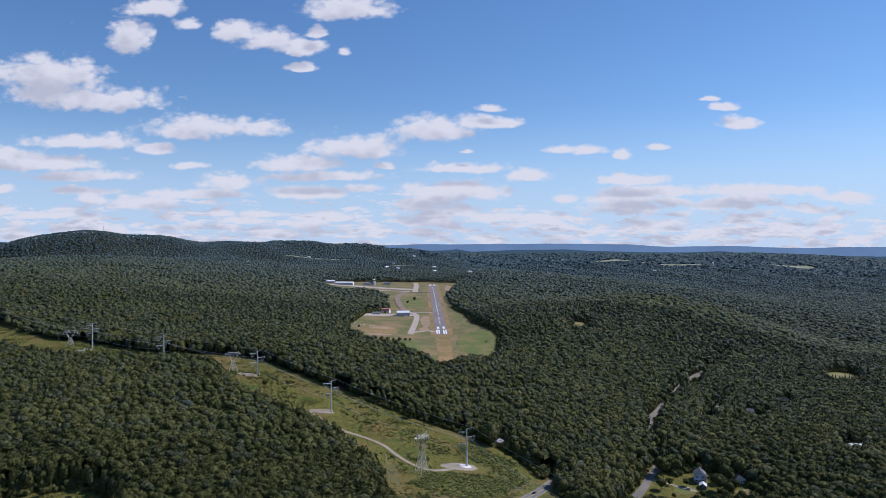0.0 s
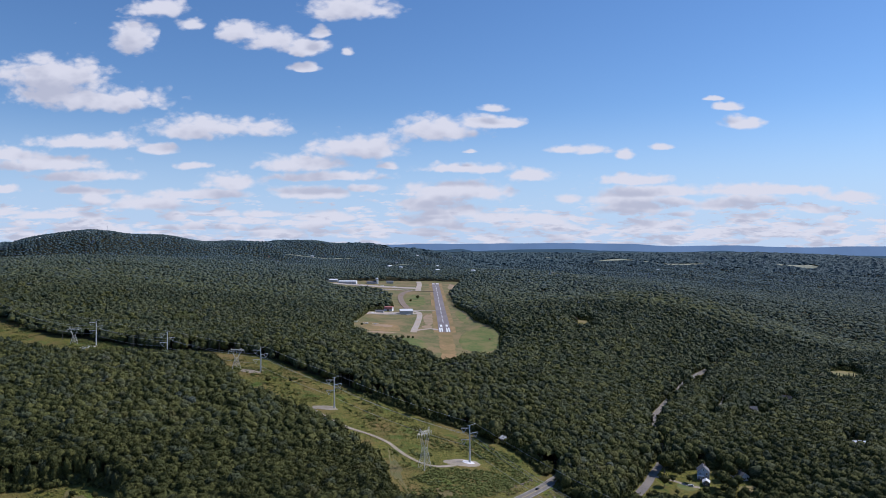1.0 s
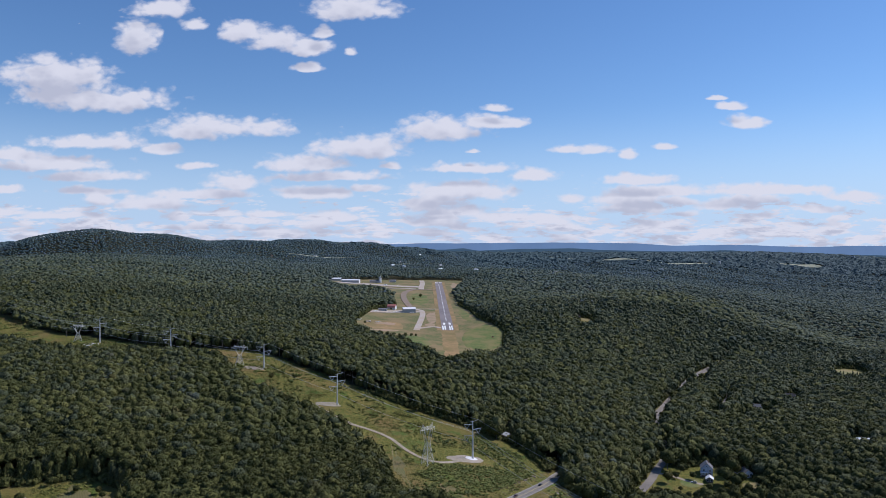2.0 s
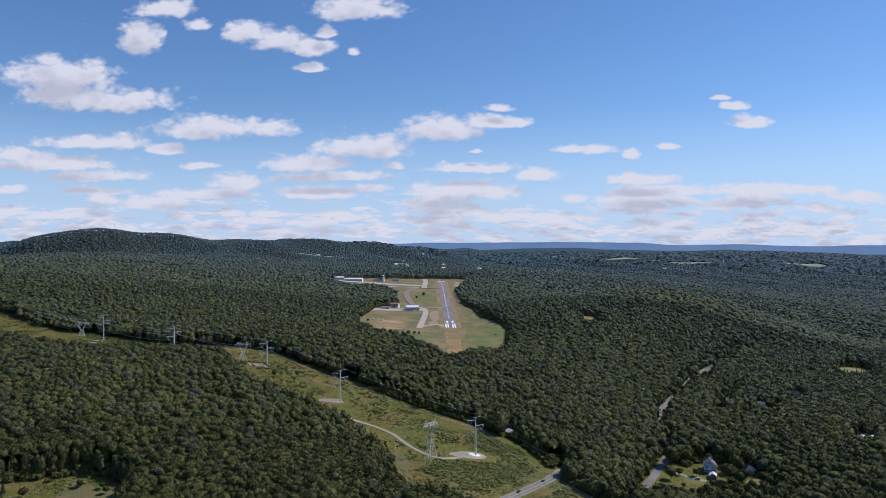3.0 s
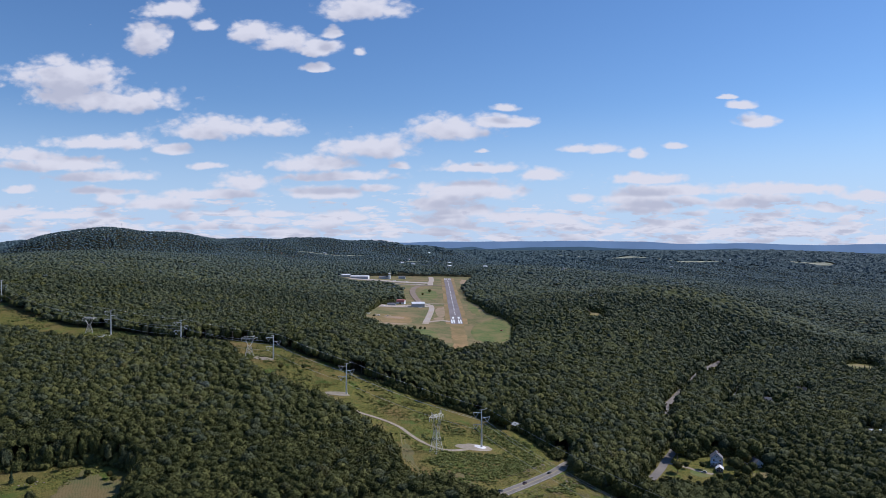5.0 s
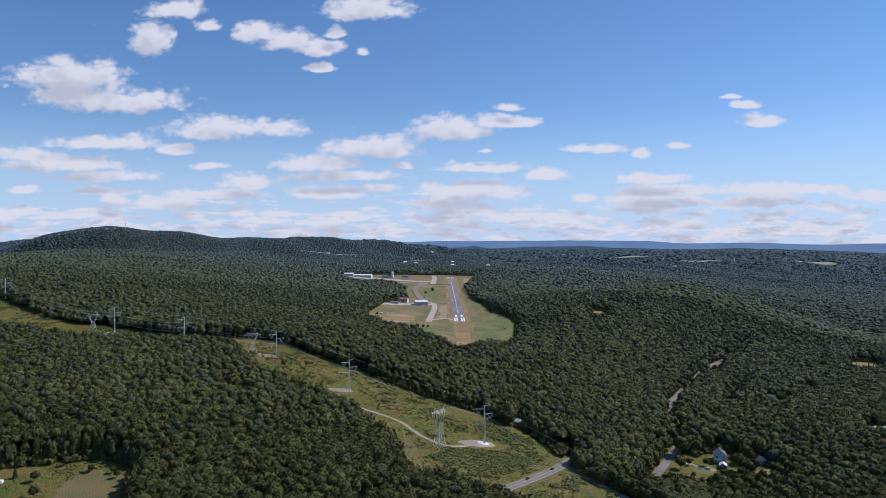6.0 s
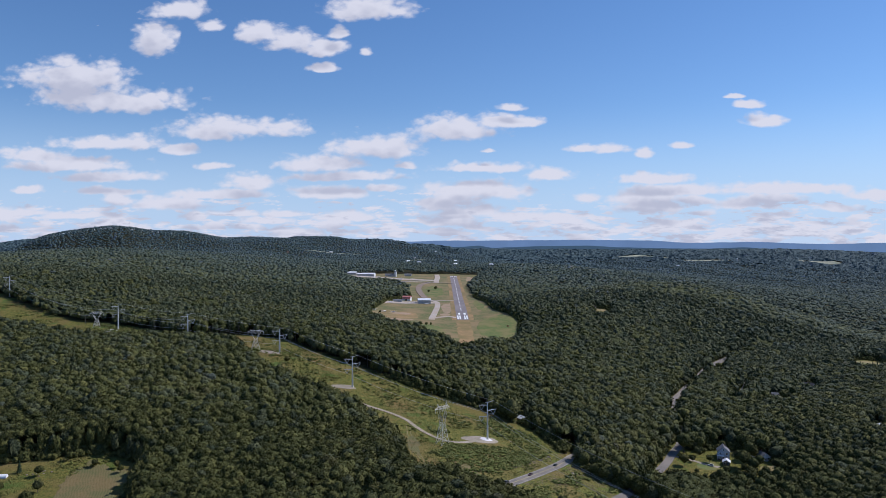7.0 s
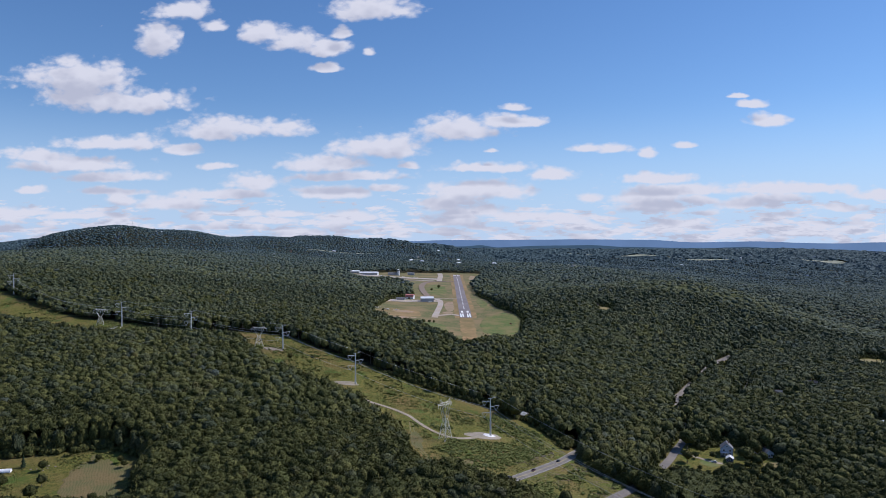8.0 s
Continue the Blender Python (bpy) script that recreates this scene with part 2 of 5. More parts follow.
WEATHERED_STEEL = surface("weathered galvanised steel", (0.55, 0.54, 0.50), (0.68, 0.66, 0.61), fine=1.0, rough=0.6, metal=0.15)
CABLE = surface("cable aluminium", (0.50, 0.50, 0.50), (0.60, 0.60, 0.60), fine=0.5, rough=0.55, metal=0.2)
CERAMIC = surface("insulator glaze", (0.45, 0.48, 0.52), (0.58, 0.60, 0.63), fine=2.0, rough=0.3)
WHITE_WALL = surface("white siding", (0.70, 0.70, 0.69), (0.80, 0.80, 0.79), (0.62, 0.62, 0.61), 0.2, 1.5, 0.7)
GREY_WALL = surface("grey metal cladding", (0.40, 0.39, 0.40), (0.47, 0.46, 0.46), (0.42, 0.41, 0.41), 0.15, 0.8, 0.55)
BLUE_WALL = surface("pale blue siding", (0.36, 0.40, 0.46), (0.44, 0.48, 0.54), fine=1.2, rough=0.7)
WHITE_ROOF = surface("white metal roof", (0.68, 0.69, 0.71), (0.80, 0.80, 0.81), (0.66, 0.66, 0.66), 0.1, 0.6, 0.4)
RED_ROOF = surface("faded red metal roof", (0.46, 0.15, 0.12), (0.56, 0.21, 0.17), (0.50, 0.22, 0.18), 0.1, 0.8, 0.6)
SLATE = surface("grey shingles", (0.12, 0.12, 0.13), (0.20, 0.20, 0.21), (0.15, 0.15, 0.15), 0.3, 2.0, 0.85)
DARK_ROOF = surface("dark shingles", (0.055, 0.052, 0.05), (0.09, 0.085, 0.08), fine=2.0, rough=0.85)
BROWN_WALL = surface("brown boarding", (0.16, 0.11, 0.08), (0.22, 0.16, 0.12), fine=1.5, rough=0.8)
GLASS = surface("window glass", (0.02, 0.025, 0.03), (0.03, 0.035, 0.045), fine=0.3, rough=0.08, spec=0.6)
TRIM = surface("white trim", (0.74, 0.74, 0.73), (0.82, 0.82, 0.81), fine=2.0, rough=0.6)
ROCK = surface("grey broken rock", (0.20, 0.165, 0.14), (0.36, 0.31, 0.27), (0.25, 0.19, 0.15), 0.2, 0.8, 0.95)
DEADWOOD = surface("grey brush and dead wood", (0.20, 0.145, 0.105), (0.36, 0.285, 0.225), fine=1.2)
RUBBER = surface("tyre rubber", (0.02, 0.02, 0.02), (0.035, 0.035, 0.035), fine=4.0)
CONCRETE = surface("concrete", (0.42, 0.41, 0.39), (0.52, 0.51, 0.49), fine=1.0)


def paint(name, colour):
    return surface(name, colour, tuple(min(1.0, c * 1.12) for c in colour), fine=0.5, rough=0.3, spec=0.5)


# ---------------------------------------------------------------- the lie of the land
HILLS = []


def hill(x, y, reach, height):
    HILLS.append((x, y, reach * reach, height))


hill(-420, 520, 260, 40.2)
hill(-160, 520, 260, 60.1)
hill(80, 520, 260, 73.1)
hill(340, 520, 260, 9.9)
hill(-420, 760, 280, 5.7)
hill(-160, 760, 280, 9.6)
hill(80, 760, 280, -24.4)
hill(340, 760, 280, 24.4)
hill(640, 760, 280, -40.5)
hill(-700, 1080, 340, 52.8)
hill(-380, 1080, 340, 3.2)
hill(-60, 1080, 340, 39.4)
hill(240, 1080, 340, -34.6)
hill(560, 1080, 340, -20.3)
hill(900, 1080, 340, 7.1)
hill(-900, 1550, 480, 50.5)
hill(-450, 1550, 480, 17.0)
hill(0, 1550, 480, 15.3)
hill(400, 1550, 480, -28.1)
hill(900, 1550, 480, -40.6)
hill(-1200, 2200, 700, 103.3)
hill(-400, 2200, 700, -1.8)
hill(300, 2200, 700, 72.7)
hill(1100, 2200, 700, -29.4)
hill(-1800, 3300, 1000, -108.3)
hill(-900, 3300, 1000, 122.3)
hill(0, 3300, 1000, -21.7)
hill(900, 3300, 1000, 13.7)
hill(2200, 3300, 1000, -53.5)
hill(-2500, 4600, 1100, 200.4)
hill(-800, 4600, 1100, 84.5)
hill(600, 4600, 1100, 90.1)
hill(2200, 4600, 1100, 112.0)
hill(-800, 0, 700, -4.4)
hill(0, 0, 700, -27.8)
hill(800, 0, 700, -28.1)
hill(-1980, 3420, 420, 145.7)
hill(-1560, 3420, 420, 130.4)
hill(-1200, 3420, 420, 25.9)
hill(-900, 3800, 420, 36.0)
hill(-560, 3800, 420, 24.9)
hill(-200, 3800, 420, 26.2)
hill(900, 3800, 420, -0.8)
hill(1900, 3800, 420, -20.6)
hill(-2500, 1500, 800, 89.2)
hill(3000, 1500, 800, -30.3)
hill(200, 3900, 600, -22.4)
hill(1500, 3900, 600, -1.2)
hill(-60, 1250, 260, -9.5)
hill(-100, 1450, 260, -0.3)
hill(40, 1450, 260, 5.9)
hill(-60, 1650, 260, -7.2)
hill(60, 1650, 260, 14.7)
hill(-60, 1850, 260, -5.5)
hill(-300, 480, 210, -46.4)
hill(-120, 480, 210, -44.3)
hill(20, 480, 210, 2.7)
hill(200, 480, 210, -86.6)
hill(-420, 640, 210, -31.2)
hill(-260, 640, 210, 27.6)
hill(-100, 640, 210, -31.4)
hill(60, 640, 210, -33.3)
hill(220, 640, 210, 5.6)
hill(-340, 820, 210, 0.1)
hill(20, 820, 210, 30.8)
hill(180, 820, 210, -24.1)
hill(360, 820, 210, -17.7)
hill(520, 820, 210, 13.2)
hill(-420, 1000, 210, -1.2)
hill(40, 1000, 210, -15.7)
hill(200, 1000, 210, 44.5)
hill(380, 1000, 210, -31.9)
hill(560, 1000, 210, 34.5)
hill(160, 1200, 210, 17.4)
hill(320, 1200, 210, 43.0)
hill(480, 1200, 210, -23.3)
hill(640, 1200, 210, -12.7)
hill(260, 1400, 210, 10.5)
hill(440, 1400, 210, 63.8)
hill(620, 1400, 210, 30.4)
hill(840, 1400, 210, -19.3)
hill(500, 1900, 350, -1.5)
hill(800, 1850, 350, 25.3)

HILL_X, HILL_Y, HILL_REACH, HILL_HEIGHT = (np.array(column) for column in zip(*HILLS))


def land(x, y):
    """Height of the ground, for numbers or arrays."""
    x, y = np.asarray(x, float), np.asarray(y, float)
    if x.ndim == 0:
        z = 31.6 + float((HILL_HEIGHT * np.exp(-((x - HILL_X) ** 2 + (y - HILL_Y) ** 2) / HILL_REACH)).sum())
        return z + folds(x, y)
    z = np.full(np.broadcast(x, y).shape, 31.6)
    for hx, hy, reach2, height in HILLS:
        z = z + height * np.exp(-((x - hx) ** 2 + (y - hy) ** 2) / reach2)
    return z + folds(x, y)


def folds(x, y):
    """Low folds of the far country."""
    far = np.clip((y - 2250) / 600, 0, 1) * np.clip((4650 - y) / 500, 0, 1)
    return far * (9 * np.sin(x / 150 + 1.4 * np.sin(y / 240)) * np.sin(y / 165 + 0.8 * np.sin(x / 310)) + 5 * np.sin(x / 61 + y / 83))


def inside(x, y, outline):
    """Which of the points lie inside a closed outline."""
    hit = np.zeros(np.shape(x), bool)
    for (ax, ay), (bx, by) in zip(outline, outline[1:] + outline[:1]):
        if ay != by:
            hit ^= ((ay > y) != (by > y)) & (x < (bx - ax) * (y - ay) / (by - ay) + ax)
    return hit


def beside(x, y, line, reach):
    """Which of the points lie within reach of a line of points."""
    near = np.zeros(np.shape(x), bool)
    for (ax, ay), (bx, by) in zip(line, line[1:]):
        dx, dy = bx - ax, by - ay
        s = np.clip(((x - ax) * dx + (y - ay) * dy) / (dx * dx + dy * dy), 0, 1)
        near |= (x - ax - s * dx) ** 2 + (y - ay - s * dy) ** 2 < reach * reach
    return near


CORRIDOR = [(48, 388), (38, 420), (22, 432), (2, 438), (-30, 456), (-43, 487), (-51, 540), (-85, 585), (-116, 614), (-139, 630), (-184, 657), (-206, 690), (-232, 735),
            (-270, 757), (-310, 769), (-350, 785), (-433, 812), (-480, 830), (-524, 847), (-572, 867), (-660, 905), (-760, 950), (-800, 1030), (-664, 1014), (-576, 950), (-506, 906),
            (-446, 890), (-394, 868), (-318, 814), (-258, 806), (-205, 790), (-158, 750), (-107, 718), (-78, 703), (-36, 682), (14, 663),
            (60, 634), (78, 600), (84, 572), (96, 546), (112, 530), (126, 514), (150, 470), (190, 420), (230, 380), (190, 340), (30, 350)]
AIRFIELD = [(75, 953), (56, 915), (22, 890), (16, 850), (-14, 832), (-21, 874), (-42, 885), (-54, 936), (-80, 922), (-93, 941), (-118, 971),
            (-136, 1018), (-150, 1120), (-146, 1200), (-142, 1290), (-112, 1335), (-106, 1365), (-117, 1545), (-161, 1640), (-236, 1660), (-320, 1840), (-300, 1930),
            (-213, 1995), (-42, 2012), (40, 1990), (34, 1900), (8, 1628), (18, 1426), (42, 1307), (52, 1181), (72, 1129), (86, 1063)]
MEADOW = [(-340, 440), (-305, 468), (-263, 481), (-245, 486), (-226, 480), (-208, 467), (-194, 415), (-180, 385), (-250, 378), (-340, 400)]
GLADE = [(-92, 399), (-74, 413), (-46, 423), (-38, 410), (-70, 396)]
YARD = [(150, 556), (164, 557), (180, 560), (206, 566), (224, 562), (246, 570), (262, 584), (268, 604), (262, 616), (250, 634), (247, 642), (232, 646), (214, 644), (204, 634), (196, 652), (186, 630), (164, 592)]
SIDE_YARD = [(238, 590), (246, 606), (262, 615), (268, 604), (252, 588)]
HILL_YARD = [(196, 1112), (204, 1160), (214, 1178), (236, 1176), (230, 1110)]
EAST_YARD = [(566, 1050), (588, 1120), (612, 1168), (634, 1184), (672, 1186), (662, 1140), (640, 1095), (614, 1045)]
MAIN_ROAD = [(-60, 350), (-10, 410), (21, 458), (38, 488), (62, 532), (75, 555), (92, 590), (120, 615), (140, 640)]
LOWER_ROAD = [(40, 400), (85, 464), (102, 496), (117, 520), (140, 558), (168, 603), (178, 624), (195, 653), (210, 700), (218, 760),
              (229, 803), (249, 840), (271, 886), (297, 930), (320, 978), (348, 1022), (382, 1069), (420, 1120), (470, 1200)]
EAST_ROAD = [(290, 800), (313, 848), (359, 934), (380, 980)]
HOMES = ((379, 888, 65), (328, 814, 10), (394, 690, 80), (53, 650, 30), (253, 622, 15), (206, 1170, 20), (599, 1072, 30), (448, 952, 50))
VISTAS = ((379, 892, 11, 46), (328, 818, 8, 36), (394, 694, 11, 40), (448, 956, 10, 44), (378, 866, 10, 60), (598, 1076, 10, 50))   # sight lines kept low towards the camera before a house or lawn: its end, half width, length
FAR_FIELDS = ((900, 3980, 120, 34), (1180, 3960, 300, 26), (1930, 4010, 130, 45), (1290, 3830, 110, 16), (-833, 2388, 40, 40), (-640, 2700, 30, 45),
              (-560, 3200, 170, 22), (-380, 2760, 130, 18), (-130, 2900, 110, 18), (640, 4150, 90, 34), (-760, 1360, 24, 20))


def low_growth(x, y):
    """Strips with nothing taller than a bush, cut to fit the camera's view of houses, lawns and roads."""
    low = np.zeros(np.shape(x), bool)
    for vx, vy, half, length in VISTAS:
        n = math.hypot(vx, vy)
        a, b = ((vx - x) * vx + (vy - y) * vy) / n, ((x - vx) * vy - (y - vy) * vx) / n
        low |= (a > -8) & (a < length) & (np.abs(b) < half)
    # road clearings drawn out towards the camera, so the road shows in its view
    for k in (1.0, 1.018, 1.036, 1.054):
        low |= beside(x * k, y * k, LOWER_ROAD[9:13], 4.4) | beside(x * k, y * k, LOWER_ROAD[15:17], 4.4) | beside(x * k, y * k, EAST_ROAD[1:3], 4)
    return low


def open_ground(x, y):
    """Where no woods stand."""
    bare = inside(x, y, CORRIDOR) | inside(x, y, AIRFIELD) | inside(x, y, MEADOW) | inside(x, y, GLADE) | inside(x, y, YARD)
    bare |= inside(x, y, SIDE_YARD) | inside(x, y, HILL_YARD) | inside(x, y, EAST_YARD)
    bare |= beside(x, y, MAIN_ROAD[2:7], 6) | beside(x, y, LOWER_ROAD, 2.6) | beside(x, y, LOWER_ROAD[4:8], 8) | beside(x, y, EAST_ROAD, 2.4) | low_growth(x, y)
    for hx, hy, _ in HOMES:
        bare |= (x - hx) ** 2 + (y - hy) ** 2 < 81
    for fx, fy, w, d in FAR_FIELDS:
        bare |= ((x - fx) / w) ** 2 + ((y - fy) / d) ** 2 < 1
    return bare


def sheet_mesh(name, v, faces, material, smooth=True):
    """A mesh from arrays of corners and of triangles or quads."""
    mesh = bpy.data.meshes.new(name)
    v, faces = np.asarray(v, np.float32), np.asarray(faces, np.int32)
    k = faces.shape[1]
    mesh.vertices.add(len(v))
    mesh.vertices.foreach_set("co", v.ravel())
    mesh.loops.add(faces.size)
    mesh.loops.foreach_set("vertex_index", faces.ravel())
    mesh.polygons.add(len(faces))
    mesh.polygons.foreach_set("loop_start", np.arange(0, faces.size, k, dtype=np.int32))
    mesh.polygons.foreach_set("use_smooth", np.full(len(faces), smooth))
    mesh.update(calc_edges=True)
    mesh.materials.append(material)
    return mesh


def give(mesh, key, values):
    mesh.attributes.new(key, "FLOAT", "POINT").data.foreach_set("value", np.asarray(values, np.float32))


def steps(*stretches):
    """Places along an axis: (from, to, spacing) one after the other."""
    out = [np.arange(a, b, s) for a, b, s in stretches]
    return np.concatenate(out)


def spread(first, growth, last):
    out = [first]
    while out[-1] < last:
        out.append(out[-1] * growth + 4)
    return np.array(out)


# the ground: one sheet to the horizon
side = spread(420, 1.045, 6000)
gx = np.concatenate([-side[::-1], np.arange(-410, 411, 8), side])
gy = steps((-2500, 200, 150), (200, 380, 15), (380, 1300, 8), (1300, 2200, 12), (2200, 4990, 30), (4990, 5600, 100))
GX, GY = np.meshgrid(gx, gy)
nx, ny = len(gx), len(gy)
index = np.arange(nx * ny).reshape(ny, nx)
quads = np.stack([index[:-1, :-1], index[:-1, 1:], index[1:, 1:], index[1:, :-1]], -1).reshape(-1, 4)


def ground_material():
    m = bpy.data.materials.new("ground")
    m.use_nodes = True
    nt = m.node_tree
    bsdf = nt.nodes["Principled BSDF"]
    at = nt.nodes.new("ShaderNodeTexCoord").outputs["Object"]
    grass = blend(nt, grain(nt, at, 0.35, 9.0, 0.38, 0.62, 0.72), (0.086, 0.100, 0.022), (0.205, 0.180, 0.046))
    grass = blend(nt, grain(nt, at, 0.025, 6.0, 0.46, 0.68), grass, (0.215, 0.150, 0.058))
    grass = blend(nt, grain(nt, at, 0.045, 5.0, 0.56, 0.70), grass, (0.085, 0.135, 0.028))
    litter = blend(nt, grain(nt, at, 0.6, 6.0), (0.030, 0.034, 0.014), (0.065, 0.056, 0.030))
    wood = nt.nodes.new("ShaderNodeAttribute")
    wood.attribute_name = "wood"
    nt.links.new(blend(nt, wood.outputs["Fac"], grass, litter), bsdf.inputs["Base Color"])
    bsdf.inputs["Roughness"].default_value, bsdf.inputs["Specular IOR Level"].default_value = 0.95, 0.1
    b = nt.nodes.new("ShaderNodeBump")
    b.inputs["Distance"].default_value = 0.5
    nt.links.new(grain(nt, at, 0.9, 6.0), b.inputs["Height"])
    nt.links.new(b.outputs[0], bsdf.inputs["Normal"])
    return m


ground_mesh = sheet_mesh("ground", np.stack([GX, GY, land(GX, GY)], -1).reshape(-1, 3), quads, ground_material())
give(ground_mesh, "wood", 1.0 - open_ground(GX, GY).ravel())
ground = tagged(new("ground", ground_mesh), "rolling ground of dry grass and forest litter", "ground", kind="structure")


def part(name, bm, material, parent=None, label=""):
    """Link a bmesh as one mesh object under a thing or a part."""
    mesh = bpy.data.meshes.new(name)
    bm.to_mesh(mesh)
    bm.free()
    mesh.materials.append(material)
    ob = new(name, mesh)
    if parent:
        ob.parent = parent
    return tagged(ob, label)


def thing(name, x, y, turn=0.0, label="", category="", group="", kind="", z=None):
    ob = new(name)
    ob.matrix_world = pose(x, y, float(land(x, y)) if z is None else z, 0, 0, turn)
    return tagged(ob, label, category, group, kind)


def along(line, spacing):
    """Points along a line of points, rounded at its bends."""
    p = [Vector(q) for q in line]
    for _ in range(2):
        q = [p[0]]
        for a, b in zip(p, p[1:]):
            q += [a.lerp(b, 0.25), a.lerp(b, 0.75)]
        p = q + [p[-1]]
    out = [p[0]]
    for a, b in zip(p, p[1:]):
        n = max(1, int((b - a).length / spacing))
        out += [a.lerp(b, (i + 1) / n) for i in range(n)]
    return out


def ribbon(name, line, width, material, lift=0.18, label="", category="", parent=None, kind="structure", ragged=0.0, spacing=4.0, across=4):
    """A strip laid on the ground along a line, with edges that go down into it."""
    pts = along(line, spacing)
    bm = bmesh.new()
    rows = []
    for i, p in enumerate(pts):
        d = (pts[min(i + 1, len(pts) - 1)] - pts[max(i - 1, 0)]).normalized()
        n = Vector((-d.y, d.x))
        wide = width / 2
        row = []
        for j in range(-1, across + 2):
            s = max(-1.0, min(1.0, -1 + 2 * j / across))
            q = p + n * s * (wide + ragged * noise.noise((p.x * 0.13, p.y * 0.13, s)))
            down = 0.8 if j in (-1, across + 1) else 0.0
            row.append(bm.verts.new((q.x, q.y, float(land(q.x, q.y)) + lift - down)))
        rows.append(row)
    for a, b in zip(rows, rows[1:]):
        for j in range(len(a) - 1):
            bm.faces.new((a[j], a[j + 1], b[j + 1], b[j]))
    bmesh.ops.recalc_face_normals(bm, faces=bm.faces)
    ob = part(name, bm, material, parent)
    if not parent:
        tagged(ob, label, category, kind=kind)
    return ob


def patch(name, x, y, w, d, turn, material, lift=0.12, label="", category="ground", ragged=0.18, seed=0.0, parent=None, rings=6, spokes=40):
    """A rounded, ragged patch laid on the ground."""
    bm = bmesh.new()
    c, s = math.cos(radians(turn)), math.sin(radians(turn))
    rings_of = []
    for i in range(1, rings + 1):
        ring = []
        for j in range(spokes):
            a = math.tau * j / spokes
            k = i / rings * (1 + ragged * noise.fractal((math.cos(a) * 1.6 + seed, math.sin(a) * 1.6, seed * 3.1), 1.0, 2.0, 4))
            px, py = math.cos(a) * k * w, math.sin(a) * k * d
            qx, qy = x + px * c - py * s, y + px * s + py * c
            ring.append(bm.verts.new((qx, qy, float(land(qx, qy)) + (lift if i < rings else -0.3))))
        rings_of.append(ring)
    hub = bm.verts.new((x, y, float(land(x, y)) + lift))
    for j in range(spokes):
        bm.faces.new((hub, rings_of[0][j], rings_of[0][(j + 1) % spokes]))
        for a, b in zip(rings_of, rings_of[1:]):
            bm.faces.new((a[j], b[j], b[(j + 1) % spokes], a[(j + 1) % spokes]))
    bmesh.ops.recalc_face_normals(bm, faces=bm.faces)
    ob = part(name, bm, material, parent)
    if not parent:
        tagged(ob, label, category, kind="structure")
    return ob


def field_sheet(name, outline, material, spacing, lift, label, category):
    """A sheet of ground cover over all that an outline holds."""
    ox, oy = [p[0] for p in outline], [p[1] for p in outline]
    x, y = np.meshgrid(np.arange(min(ox), max(ox) + spacing, spacing), np.arange(min(oy), max(oy) + spacing, spacing))
    index = np.arange(x.size).reshape(x.shape)
    quads = np.stack([index[:-1, :-1], index[:-1, 1:], index[1:, 1:], index[1:, :-1]], -1).reshape(-1, 4)
    cx, cy = x.ravel()[quads].mean(1), y.ravel()[quads].mean(1)
    mesh = sheet_mesh(name, np.stack([x, y, land(x, y) + lift], -1).reshape(-1, 3), quads[inside(cx, cy, outline)], material)
    return tagged(new(name, mesh), label, category, kind="structure")


# ---------------------------------------------------------------- the airfield
def pt(k, off=0.0):
    """A place on the runway: k metres from its near end, off metres to the right of its middle."""
    ax, ay, bx, by = -1.5, 1077, -29.0, 1949
    n = math.hypot(bx - ax, by - ay)
    ux, uy = (bx - ax) / n, (by - ay) / n
    return (ax + ux * k + uy * off, ay + uy * k - ux * off)


field_sheet("airfield_grass", AIRFIELD, MOWN_GRASS, 6.0, 0.14, "mown airfield grass, patchy, green and straw-coloured", "grass")
ribbon("overrun_strip", [pt(-235), pt(-100), pt(0)], 20, DRY_GRASS, 0.24, "tan dry grass strip before the runway", "grass", ragged=3, across=6)
ribbon("runway_shoulder", [pt(-2), pt(450), pt(885)], 33, DRY_GRASS, 0.26, "dry mown grass shoulder along the runway", "grass", ragged=2, across=10)
runway = ribbon("runway", [pt(0), pt(400), pt(872)], 18.3, ASPHALT, 0.50, "long grey asphalt runway with white markings", "runway", across=4)


def bar(k0, k1, off, w, name="marking"):
    return ribbon(name, [pt(k0, off), pt(k1, off)], w, PAINT, 0.58, parent=runway, across=1, spacing=8)


for off in (-6.9, -3.6, 3.6, 6.9):
    bar(4, 42, off, 2.1, "threshold_stripe")
    bar(836, 866, off, 2.1, "threshold_stripe")
for off in (-4.2, 4.4):
    bar(52, 72, off, 3.2, "runway_numeral")
for k in range(96, 820, 61):
    bar(k, k + 36, 0, 1.0, "centre_dash")
ribbon("taxiway", [pt(20, -9), (-23, 1112), (-38, 1098), (-48, 1085)], 8, PALE_ASPHALT, 0.42, "worn pale asphalt taxiway beside the runway", "taxiway")
ribbon("taxiway", [(-48, 1068), (-48, 1090), (-46, 1160), (-45, 1234), (-47, 1290), (-52, 1318), (-67, 1333)], 9.5, PALE_ASPHALT, 0.46, "worn pale asphalt taxiway beside the runway", "taxiway")
ribbon("taxiway", [pt(262, -9), (-30, 1338), (-67, 1334)], 6, PALE_ASPHALT, 0.38, "narrow pale taxiway link to the hangars", "taxiway")
ribbon("taxiway", [(-67, 1333), (-82, 1410), (-98, 1529), (-100, 1647), (-83, 1720), (-35, 1706), pt(640, -9)], 12, ROAD_EARTH, 0.95, "curving earth and gravel perimeter track", "track")
ribbon("taxiway", [(-66, 1712), (-69, 1800), (-69, 1890), (-75, 1980)], 13, PALE_ASPHALT, 1.05, "worn pale asphalt taxiway beside the runway", "taxiway")
